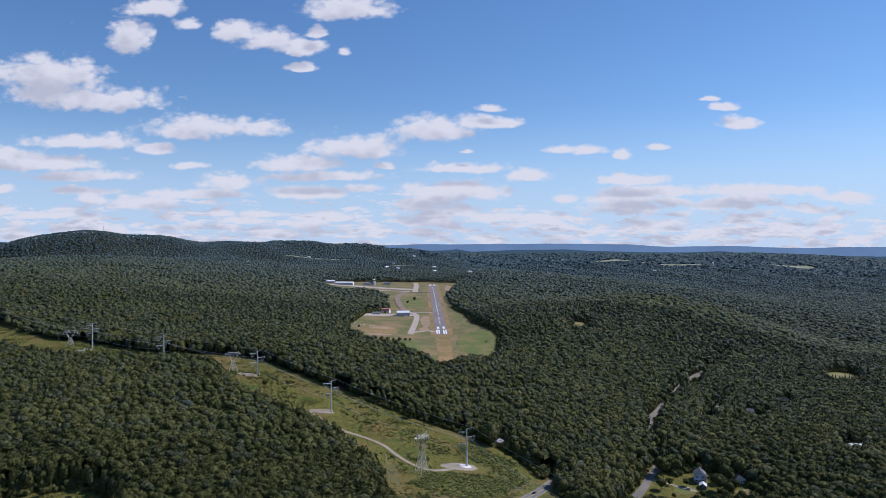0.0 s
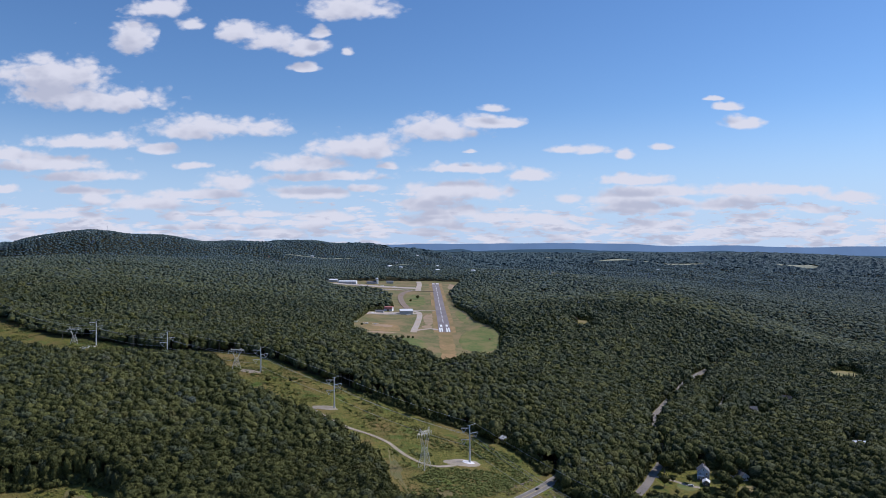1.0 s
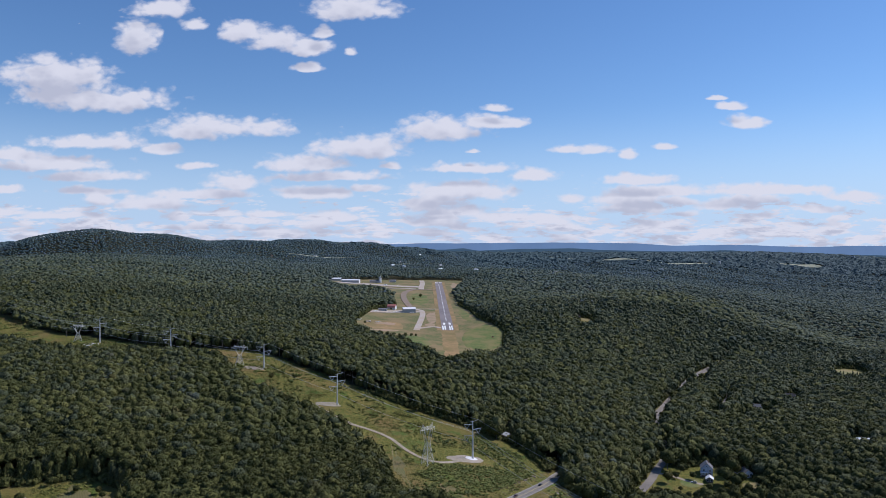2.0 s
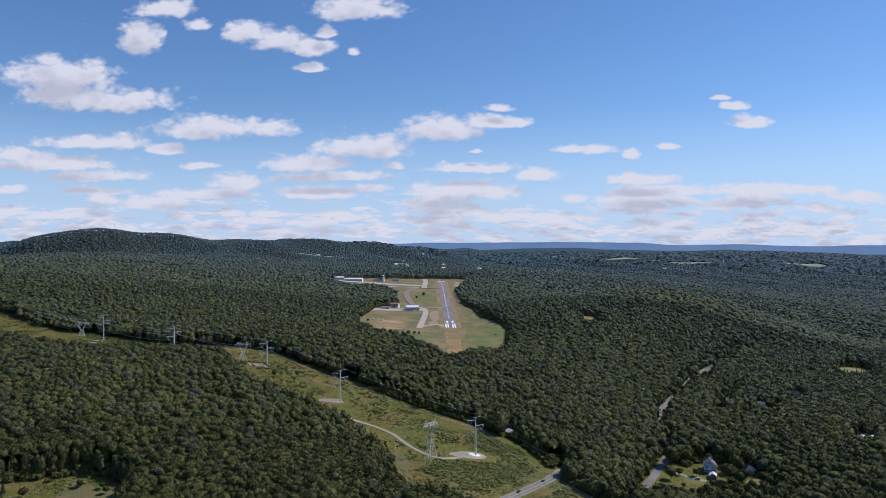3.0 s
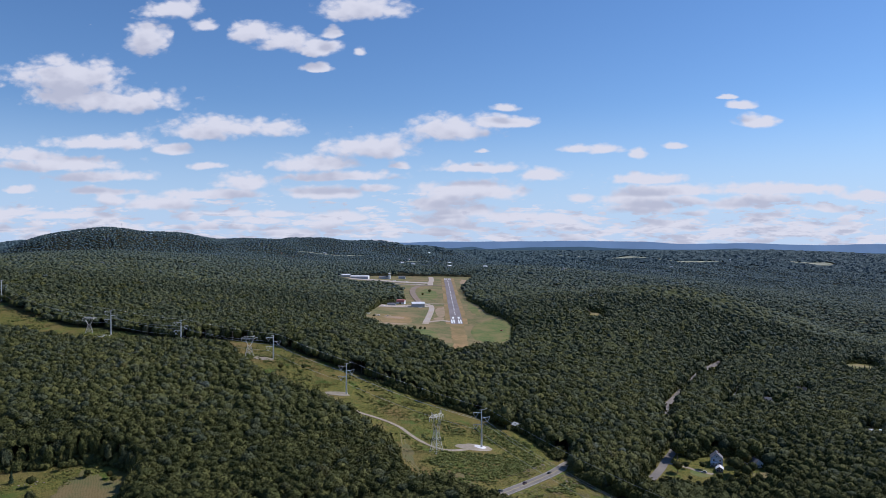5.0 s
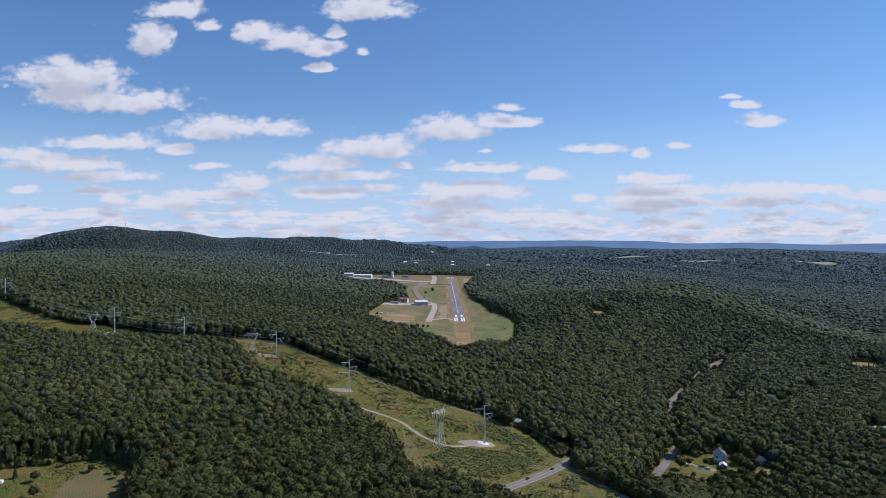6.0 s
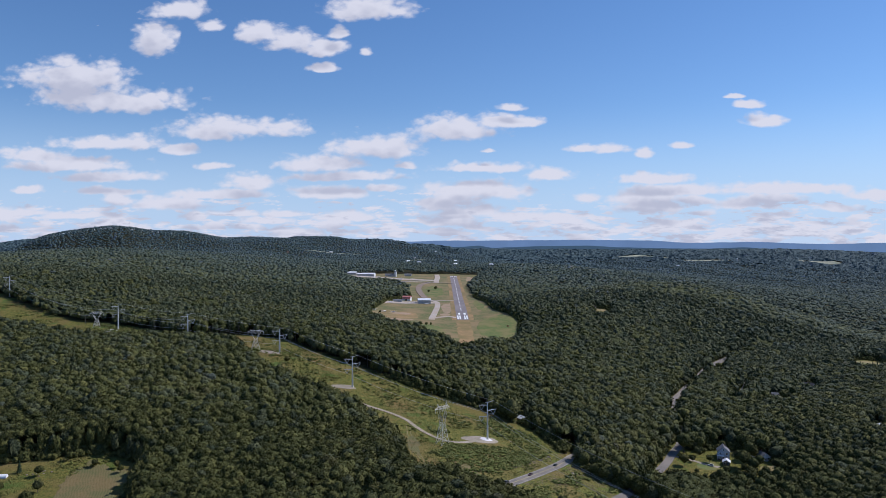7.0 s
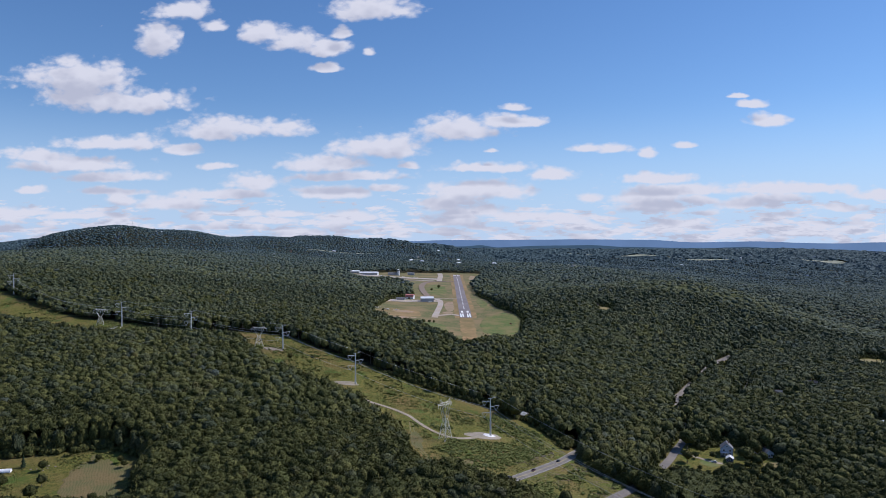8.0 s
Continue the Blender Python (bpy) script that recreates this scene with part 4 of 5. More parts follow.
# bushes that skirt the woods
ex, ey = [], []
for x0, x1, y0, y1, n in ((-340, 280, 370, 700, 40000), (-160, 100, 840, 1420, 22000), (180, 250, 1080, 1200, 2500), (540, 730, 1010, 1220, 6000), (190, 470, 660, 1100, 20000)):
    ex.append(rs.uniform(x0, x1, n))
    ey.append(rs.uniform(y0, y1, n))
ex, ey = np.concatenate(ex), np.concatenate(ey)
off_road = ~beside(ex, ey, MAIN_ROAD, 6.5) & ~beside(ex, ey, LOWER_ROAD, 5.0) & ~beside(ex, ey, TRACK, 3.5)
shut, free = np.zeros(len(ex), bool), np.zeros(len(ex), bool)
for dx, dy in ((5, 0), (-5, 0), (0, 5), (0, -5)):
    other = open_ground(ex + dx, ey + dy)
    shut |= ~other
    free |= other
keep = off_road & ~beside(ex, ey, EAST_ROAD, 4.0) & (shut & free | low_growth(ex, ey) & (rs.uniform(0, 1, len(ex)) < 0.4))
for hx, hy, _ in HOMES:
    keep &= (ex - hx) ** 2 + (ey - hy) ** 2 > 72
ex, ey = ex[keep], ey[keep]
wide = rs.uniform(1.4, 4.0, len(ex)) * np.where(open_ground(ex, ey), 0.75, 1.2)
BUSHES = [crown(90 + s, 18, 6, 22, -0.2, 0.95, 0.07, 0.20) for s in range(5)]
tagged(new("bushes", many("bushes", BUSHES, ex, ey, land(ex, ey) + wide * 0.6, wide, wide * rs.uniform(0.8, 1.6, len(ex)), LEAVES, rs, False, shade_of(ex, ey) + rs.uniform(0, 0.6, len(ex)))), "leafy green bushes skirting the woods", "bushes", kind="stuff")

# the ridges on the horizon: glowing backdrops with the haze's blue in the glow
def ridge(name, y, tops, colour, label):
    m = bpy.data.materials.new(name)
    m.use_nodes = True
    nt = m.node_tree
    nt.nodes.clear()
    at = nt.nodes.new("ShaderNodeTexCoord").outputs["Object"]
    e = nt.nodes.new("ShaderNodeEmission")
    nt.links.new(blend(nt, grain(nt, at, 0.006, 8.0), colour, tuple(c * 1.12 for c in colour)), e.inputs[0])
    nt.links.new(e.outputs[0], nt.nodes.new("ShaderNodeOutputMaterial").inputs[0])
    bm = bmesh.new()
    rows = []
    for i in range(320):
        u = -0.9 + 1.8 * i / 319
        z = float(np.interp(u, [p for p, _ in tops], [q for _, q in tops])) + 5 * noise.fractal((u * 14, y, 0.0), 1.0, 2.0, 5)
        rows.append([bm.verts.new((u * y, y - 40, 60)), bm.verts.new((u * y, y - 15, z - 12)), bm.verts.new((u * y, y, z)), bm.verts.new((u * y, y + 40, 60))])
    for a, b in zip(rows, rows[1:]):
        for j in range(3):
            bm.faces.new((a[j], b[j], b[j + 1], a[j + 1]))
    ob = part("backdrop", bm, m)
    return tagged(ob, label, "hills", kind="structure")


ridge("glowing blue ridge", 4930, [(-0.9, 150), (-0.16, 205), (-0.09, 215), (0.0, 222), (0.17, 228), (0.25, 220), (0.31, 206), (0.40, 212), (0.45, 202), (0.49, 196), (0.56, 204), (0.9, 200)],
      (0.125, 0.200, 0.330), "long wooded ridge on the horizon, a backdrop glowing haze blue")
ridge("glowing blue foothills", 4840, [(-0.9, 120), (-0.2, 150), (-0.08, 172), (0.0, 180), (0.02, 189), (0.04, 173), (0.09, 181), (0.17, 188), (0.22, 174), (0.30, 167), (0.39, 173), (0.43, 157), (0.46, 157), (0.50, 142), (0.9, 138)],
      (0.050, 0.088, 0.128), "wooded foothills below the far ridge, a backdrop glowing hazy blue-green")


# ---------------------------------------------------------------- building blocks
def block(bm, x0, x1, y0, y1, z0, z1):
    v = [bm.verts.new(p) for p in ((x0, y0, z0), (x1, y0, z0), (x1, y1, z0), (x0, y1, z0), (x0, y0, z1), (x1, y0, z1), (x1, y1, z1), (x0, y1, z1))]
    for f in ((0, 3, 2, 1), (4, 5, 6, 7), (0, 1, 5, 4), (1, 2, 6, 5), (2, 3, 7, 6), (3, 0, 4, 7)):
        bm.faces.new([v[i] for i in f])


def beam(bm, a, b, r, r2=None, sides=4):
    """A straight bar between two points, of radius r (r2 at its end)."""
    a, b = Vector(a), Vector(b)
    q = (b - a).to_track_quat("Z", "Y")
    ends = []
    for p, k in ((a, r), (b, r if r2 is None else r2)):
        ends.append([bm.verts.new(p + q @ Vector((k * math.cos(math.tau * i / sides), k * math.sin(math.tau * i / sides), 0))) for i in range(sides)])
    for i in range(sides):
        j = (i + 1) % sides
        bm.faces.new((ends[0][i], ends[0][j], ends[1][j], ends[1][i]))
    bm.faces.new(ends[0][::-1])
    bm.faces.new(ends[1])


def one(name, material, parent, make, label=""):
    bm = bmesh.new()
    make(bm)
    return part(name, bm, material, parent, label)


def boxed(name, material, parent, *size, label=""):
    return one(name, material, parent, lambda bm: block(bm, *size), label)


def gable_walls(bm, w, d, eave, ridge, t=0.25):
    """Four walls of a house with its gables at -y and +y, hollow."""
    for s in (-1, 1):
        x = s * (w / 2 - t / 2)
        block(bm, x - t / 2, x + t / 2, -d / 2 + t, d / 2 - t, -1.0, eave)
        y0, y1 = (s * d / 2 - t, s * d / 2) if s > 0 else (-d / 2, -d / 2 + t)
        front = [bm.verts.new((px, y0, pz)) for px, pz in ((-w / 2, -1), (w / 2, -1), (w / 2, eave), (0, ridge), (-w / 2, eave))]
        back = [bm.verts.new((v.co.x, y1, v.co.z)) for v in front]
        bm.faces.new(front)
        bm.faces.new(back[::-1])
        for i in range(5):
            j = (i + 1) % 5
            bm.faces.new((front[j], front[i], back[i], back[j]))


def roof_side(bm, w, d, eave, ridge, s, over=0.45, t=0.22):
    """One slope of a gable roof whose ridge runs along y."""
    k = (ridge - eave) / (w / 2)
    x1 = s * (w / 2 + over)
    z1 = eave - over * k
    pts = [(0, ridge), (x1, z1), (x1, z1 + t), (0, ridge + t)]
    a = [bm.verts.new((x, -d / 2 - over, z + 0.02)) for x, z in pts]
    b = [bm.verts.new((x, d / 2 + over, z + 0.02)) for x, z in pts]
    bm.faces.new(a)
    bm.faces.new(b[::-1])
    for i in range(4):
        bm.faces.new((a[(i + 1) % 4], a[i], b[i], b[(i + 1) % 4]))
    bmesh.ops.recalc_face_normals(bm, faces=bm.faces)


def window(house, x, y, z, w, h, facing="y"):
    """A sash window on a wall whose outside looks towards -y (or along x, by the sign of y's place)."""
    if facing == "y":
        f = boxed("window", TRIM, house, x - w / 2 - 0.12, x + w / 2 + 0.12, y - 0.10, y - 0.004, z - 0.12, z + h + 0.12)
        boxed("pane", GLASS, f, x - w / 2, x + w / 2, y - 0.13, y - 0.105, z, z + h * 0.48)
        boxed("pane", GLASS, f, x - w / 2, x + w / 2, y - 0.13, y - 0.105, z + h * 0.52, z + h)
    else:
        s = 1 if x > 0 else -1
        a, b = sorted((x + s * 0.004, x + s * 0.10))
        f = boxed("window", TRIM, house, a, b, y - w / 2 - 0.12, y + w / 2 + 0.12, z - 0.12, z + h + 0.12)
        a, b = sorted((x + s * 0.105, x + s * 0.13))
        boxed("pane", GLASS, f, a, b, y - w / 2, y + w / 2, z, z + h * 0.48)
        boxed("pane", GLASS, f, a, b, y - w / 2, y + w / 2, z + h * 0.52, z + h)
    return f


def house(x, y, turn, w, d, eave, ridge, wall, roof, label, storeys=1, name="house", chimney=True):
    h = thing(name, x, y, turn, label, "house")
    one("wall", wall, h, lambda bm: gable_walls(bm, w, d, eave, ridge))
    for s in (-1, 1):
        one("roof", roof, h, lambda bm: roof_side(bm, w, d, eave, ridge, s))
    for k in range(storeys):
        z = 0.9 + 2.75 * k
        for px in (-w * 0.26, w * 0.26):
            window(h, px, -d / 2, z, 1.5, 1.5)
        for py in (-d * 0.28, d * 0.05, d * 0.32):
            for s in (-1, 1):
                window(h, s * w / 2, py, z, 1.1, 1.4, "x")
    boxed("door", BROWN_WALL, h, -0.5, 0.5, -d / 2 - 0.06, -d / 2 - 0.004, 0.1, 2.15)
    if chimney:
        boxed("chimney", surface("chimney brick", (0.25, 0.12, 0.09), (0.33, 0.18, 0.14), fine=3.0), h, w * 0.12, w * 0.12 + 0.7, d * 0.1, d * 0.1 + 0.7, eave, ridge + 1.0)
    return h


# ---------------------------------------------------------------- the power line
POLES = [(180, 380), (19, 578), (-101, 653), (-185, 721), (-302, 782), (-418, 862), (-640, 1000)]
HEIGHTS = (30.0, 29.8, 27.6, 24.2, 26.2, 29.4, 29.0)
ARMS = ((-1, 1.8, 7.6), (1, 6.2, 7.6), (-1, 11.0, 7.6))      # side, depth below the top, length of each arm


def across_line(i):
    a, b = Vector(POLES[max(i - 1, 0)]), Vector(POLES[min(i + 1, len(POLES) - 1)])
    d = (b - a).normalized()
    n = Vector((d.y, -d.x))
    if n.x < 0:
        n = -n
    return (n * 0.75 + Vector((0.66, 0.0))).normalized()


def power_pole(i):
    """A steel monopole with three upswept arms, each with a V of insulators, and a top arm for the shield wires."""
    x, y = POLES[i]
    n = across_line(i)
    tip = HEIGHTS[i]
    p = thing("power_pole", x, y, math.degrees(math.atan2(n.y, n.x)), "tall galvanised steel monopole carrying a power line", "power pole", "poles of the power line")
    one("shaft", STEEL, p, lambda bm: (beam(bm, (0, 0, -0.5), (0, 0, 16), 0.75, 0.55, 12), beam(bm, (0, 0, 16), (0, 0, tip), 0.55, 0.32, 12)))
    one("footing", CONCRETE, p, lambda bm: beam(bm, (0, 0, -1), (0, 0, 0.6), 1.3, 1.2, 14))
    for s, z, reach in ARMS:
        z = tip - z
        arm = one("arm", STEEL, p, lambda bm: beam(bm, (0, 0, z - 0.7), (s * reach, 0, z), 0.34, 0.18, 6))
        for k in (0.36, 0.98):
            one("insulator", CERAMIC, arm, lambda bm: beam(bm, (s * reach * k, 0, z - 0.35), (s * reach * 0.68, 0, z - 4.0), 0.16, 0.16, 6))
        one("clamp", STEEL, arm, lambda bm: beam(bm, (s * reach * 0.68, -0.5, z - 4.05), (s * reach * 0.68, 0.5, z - 4.05), 0.16, 0.16, 6))
    one("top_arm", STEEL, p, lambda bm: (beam(bm, (0, 0, tip - 0.4), (5.2, 0, tip + 0.7), 0.2, 0.1, 6), beam(bm, (0, 0, tip - 0.4), (-2.0, 0, tip - 0.1), 0.2, 0.1, 6)))
    return p


for i in range(len(POLES)):
    power_pole(i)


def hook(i, k):
    """Where conductor k hangs at pole i; 3 is the shield wire."""
    x, y = POLES[i]
    n = across_line(i)
    if k == 3:
        off, z = 5.2, HEIGHTS[i] + 0.7
    else:
        s, z, reach = ARMS[k]
        off, z = s * reach * 0.68, HEIGHTS[i] - z - 4.05
    return Vector((x + n.x * off, y + n.y * off, float(land(x, y)) + z))


BALL = paint("pale marker paint", (0.74, 0.72, 0.68))
for i in range(len(POLES) - 1):
    for k in range(4):
        a, b = hook(i, k), hook(i + 1, k)
        sag = (b - a).length ** 2 / 6500 * (0.7 if k == 3 else 1.0)

        def hang(t):
            p = a.lerp(b, t)
            p.z -= sag * 4 * t * (1 - t)
            return p
        w = one("power_cable", CABLE, None, lambda bm: [beam(bm, hang(j / 22), hang((j + 1) / 22), 0.085 if k < 3 else 0.06, None, 4) for j in range(22)])
        tagged(w, "long sagging power cable between two poles" if k < 3 else "thin shield wire with pale marker balls", "cable", "cables of the power line")
        if k == 3 and 0 < i < 5:
            for j in range(1, 7):
                bm = bmesh.new()
                bmesh.ops.create_icosphere(bm, subdivisions=2, radius=0.42, matrix=Matrix.Translation(hang((j + 0.3) / 7.4)))
                part("marker_ball", bm, BALL, w, "pale round marker ball")


def lattice_tower(x, y, turn, h=29.0):
    """An old lattice tower: a body that narrows to a waist and opens into a wide fork under its cross beam."""
    t = thing("lattice_tower", x, y, turn, "old weathered steel lattice transmission tower", "pylon", "lattice towers beside the power line")
    base, waist, zw, top = 4.2, 1.35, h * 0.52, h * 0.86
    span = 8.0
    for sx in (-1, 1):
        for sy in (-1, 1):
            one("leg", WEATHERED_STEEL, t, lambda bm: (beam(bm, (sx * base, sy * base * 0.8, -0.5), (sx * waist, sy * waist, zw), 0.17, 0.14),
                                                       beam(bm, (sx * waist, sy * waist, zw), (sx * 5.0, sy * 0.9, top), 0.14, 0.12)))

    def side_points(z):
        k = z / zw
        return base + (waist - base) * k, base * 0.8 + (waist - base * 0.8) * k
    levels = [0.0, zw * 0.36, zw * 0.68, zw]
    for face in range(4):
        def brace(bm):
            for za, zb in zip(levels, levels[1:]):
                (xa, ya), (xb, yb) = side_points(za), side_points(zb)
                if face < 2:
                    s = 1 if face else -1
                    ends = ((-xa, s * ya, za), (xb, s * yb, zb), (xa, s * ya, za), (-xb, s * yb, zb))
                else:
                    s = 1 if face == 3 else -1
                    ends = ((s * xa, -ya, za), (s * xb, yb, zb), (s * xa, ya, za), (s * xb, -yb, zb))
                beam(bm, ends[0], ends[1], 0.08)
                beam(bm, ends[2], ends[3], 0.08)
                beam(bm, ends[1], ends[3], 0.08)
        one("bracing", WEATHERED_STEEL, t, brace)
    for s in (-1, 1):
        one("fork_bracing", WEATHERED_STEEL, t, lambda bm: [beam(bm, (s * (waist + (5.0 - waist) * k), q, zw + (top - zw) * k), (s * (waist + (5.0 - waist) * k2) * 0.55, -q, zw + (top - zw) * k2), 0.07)
                                                           for k, k2 in ((0.15, 0.5), (0.5, 0.9), (0.35, 0.98)) for q in (-1.0, 1.0)])

    def crossbeam(bm):
        for q in (-0.9, 0.9):
            beam(bm, (-span, 0, top + 0.6), (-5.0, q, top), 0.12)
            beam(bm, (span, 0, top + 0.6), (5.0, q, top), 0.12)
            beam(bm, (-5.0, q, top), (5.0, q, top), 0.13)
            beam(bm, (-5.0, q, top + 1.6), (5.0, q, top + 1.6), 0.12)
            beam(bm, (-5.0, q, top + 1.6), (-span, 0, top + 0.6), 0.1)
            beam(bm, (5.0, q, top + 1.6), (span, 0, top + 0.6), 0.1)
            for j in range(8):
                beam(bm, (-5 + 1.25 * j, q, top + (1.6 if j % 2 else 0)), (-3.75 + 1.25 * j, q, top + (0 if j % 2 else 1.6)), 0.07)
    one("cross_beam", WEATHERED_STEEL, t, crossbeam)
    for s in (-1, 1):
        one("peak", WEATHERED_STEEL, t, lambda bm: [beam(bm, (s * px, q, top + 1.6), (s * 5.2, 0, h), 0.1) for px in (3.4, 5.0) for q in (-0.9, 0.9)])
    for px in (-7.6, 0.0, 7.6):
        one("insulator", CERAMIC, t, lambda bm: beam(bm, (px, 0, top + 0.4), (px, 0, top - 2.4), 0.14, 0.14, 6))
    return t


lattice_tower(-16, 542, 50, 31.0)
lattice_tower(-211, 727, 20, 20.0)
lattice_tower(-449, 871, 22, 19.5)

# low wooden poles along the far edge of the strip
for x, y in ((-362, 836), (-330, 822), (-250, 796), (-470, 884)):
    p = thing("wooden_pole", x, y, 20, "slim weathered wooden pole at the wood's edge", "pole", "wooden poles along the strip")
    one("post", BARK, p, lambda bm: beam(bm, (0, 0, -0.5), (0, 0, 11.5), 0.22, 0.15, 8))
    one("crossarm", BARK, p, lambda bm: beam(bm, (-1.3, 0, 10.7), (1.3, 0, 10.7), 0.1))

# ---------------------------------------------------------------- airfield buildings
def hangar(x, y, turn, w, d, eave, ridge, wall, roof, label):
    """A long shed with its ridge along its width and big sliding doors."""
    h = thing("hangar", x, y, turn, label, "hangar")
    base = pose(0, 0, 0, 0, 0, 90)
    walls = one("wall", wall, h, lambda bm: gable_walls(bm, d, w, eave, ridge))
    walls.matrix_local = base
    for s in (-1, 1):
        one("roof", roof, h, lambda bm: roof_side(bm, d, w, eave, ridge, s, 0.5, 0.3)).matrix_local = base
    for k in range(4):
        px = -w * 0.36 + k * w * 0.24
        door = boxed("door", GREY_WALL, h, px - w * 0.115, px + w * 0.115, -d / 2 - 0.12, -d / 2 - 0.01, 0.0, eave * 0.82)
        boxed("rail", STEEL, door, px - w * 0.115, px + w * 0.115, -d / 2 - 0.2, -d / 2 - 0.13, eave * 0.80, eave * 0.83)
    boxed("end_door", TRIM, h, w / 2 + 0.01, w / 2 + 0.1, -1.5, 1.5, 0.0, eave * 0.6)
    return h


hangar(-71, 1283, 8, 22, 20, 6.0, 8.6, GREY_WALL, WHITE_ROOF, "grey metal hangar with a white roof")
barn = thing("barn", -104, 1316, -12, "barn with a faded red gambrel roof", "barn")


def gambrel(bm, w, d, pts):
    a = [bm.verts.new((x, -d / 2, z)) for x, z in pts]
    b = [bm.verts.new((x, d / 2, z)) for x, z in pts]
    bm.faces.new(a)
    bm.faces.new(b[::-1])
    for i in range(len(pts)):
        j = (i + 1) % len(pts)
        bm.faces.new((a[j], a[i], b[i], b[j]))
    bmesh.ops.recalc_face_normals(bm, faces=bm.faces)


body = one("wall", WHITE_WALL, barn, lambda bm: gambrel(bm, 10, 15, [(-5, -1), (5, -1), (5, 3.6), (3.6, 6.6), (0, 8.3), (-3.6, 6.6), (-5, 3.6)]))
body.matrix_local = pose(0, 0, 0, 0, 0, 90)
for s in (-1, 1):
    for a, b in (((5.3, 3.3), (3.6, 6.7)), ((3.7, 6.65), (0, 8.4))):
        r = one("roof", RED_ROOF, barn, lambda bm: gambrel(bm, 1, 15.8, [(s * a[0], a[1]), (s * b[0], b[1]), (s * b[0], b[1] + 0.25), (s * a[0] + s * 0.12, a[1] + 0.25)]))
        r.matrix_local = pose(0, 0, 0, 0, 0, 90)
boxed("door", BROWN_WALL, barn, -1.8, 1.8, -5.12, -5.004, 0.0, 3.2)
hangar(-118, 1286, 0, 15, 8, 3.0, 4.4, WHITE_WALL, SLATE, "low white shed with a grey roof")
hangar(-254, 1870, -4, 46, 16, 6.0, 8.5, WHITE_WALL, WHITE_ROOF, "long white shed at the far end of the airfield")
hangar(-300, 1905, 5, 30, 14, 5.0, 7.5, WHITE_WALL, WHITE_ROOF, "long white shed at the far end of the airfield")
hangar(-196, 1900, 0, 24, 14, 5.0, 7.0, GREY_WALL, SLATE, "dark grey shed beside a white tower")
hangar(-150, 1930, 3, 18, 12, 4.5, 6.5, WHITE_WALL, SLATE, "white shed behind the far apron")
tower = thing("control_tower", -181, 1898, 0, "small white tower with a dark glazed cabin", "tower")
one("shaft", WHITE_WALL, tower, lambda bm: beam(bm, (0, 0, -1), (0, 0, 12), 3.6, 3.4, 16))
one("cabin", GLASS, tower, lambda bm: beam(bm, (0, 0, 12), (0, 0, 14.2), 3.3, 3.7, 12))
one("roof", WHITE_ROOF, tower, lambda bm: beam(bm, (0, 0, 14.2), (0, 0, 16.6), 4.1, 0.3, 16))


def light_aircraft(x, y, turn, label):
    a = thing("light_aircraft", x, y, turn, label, "aircraft", "light aircraft on the field")
    white = paint("white aircraft paint", (0.78, 0.78, 0.77))
    one("fuselage", white, a, lambda bm: (beam(bm, (0, -3.2, 1.3), (0, -1.0, 1.4), 0.35, 0.62, 10), beam(bm, (0, -1.0, 1.4), (0, 1.2, 1.45), 0.62, 0.58, 10), beam(bm, (0, 1.2, 1.45), (0, 4.6, 1.6), 0.58, 0.14, 10)))
    for s in (-1, 1):
        boxed("wing", white, a, min(s * 0.4, s * 5.4), max(s * 0.4, s * 5.4), -0.9, 0.6, 2.05, 2.22)
        boxed("tailplane", white, a, min(0, s * 1.7), max(0, s * 1.7), 3.9, 4.6, 1.65, 1.75)
        one("wheel", RUBBER, a, lambda bm: beam(bm, (s * 1.1 - 0.1, -0.2, 0.3), (s * 1.1 + 0.1, -0.2, 0.3), 0.3, 0.3, 10))
        one("wheel_strut", STEEL, a, lambda bm: beam(bm, (s * 0.3, -0.2, 1.0), (s * 1.1, -0.2, 0.35), 0.06))
    boxed("fin", white, a, -0.06, 0.06, 3.7, 4.8, 1.6, 3.0)
    boxed("windscreen", GLASS, a, -0.5, 0.5, -0.9, 0.4, 1.75, 2.04)
    one("nose_wheel", RUBBER, a, lambda bm: beam(bm, (-0.08, -2.4, 0.25), (0.08, -2.4, 0.25), 0.25, 0.25, 10))
    one("propeller", STEEL, a, lambda bm: beam(bm, (-0.95, -3.3, 1.3), (0.95, -3.3, 1.3), 0.07))
    return a


for x, y, turn in ((-124, 1121, 70), (-110, 1124, 200), (-141, 1133, 40), (-92, 1266, 20), (-128, 1262, 160), (-66, 1262, 250), (-220, 1845, 30), (-160, 1830, 80), (-130, 1815, 10)):
    light_aircraft(x, y, turn, "small white high-wing aircraft parked on the airfield")


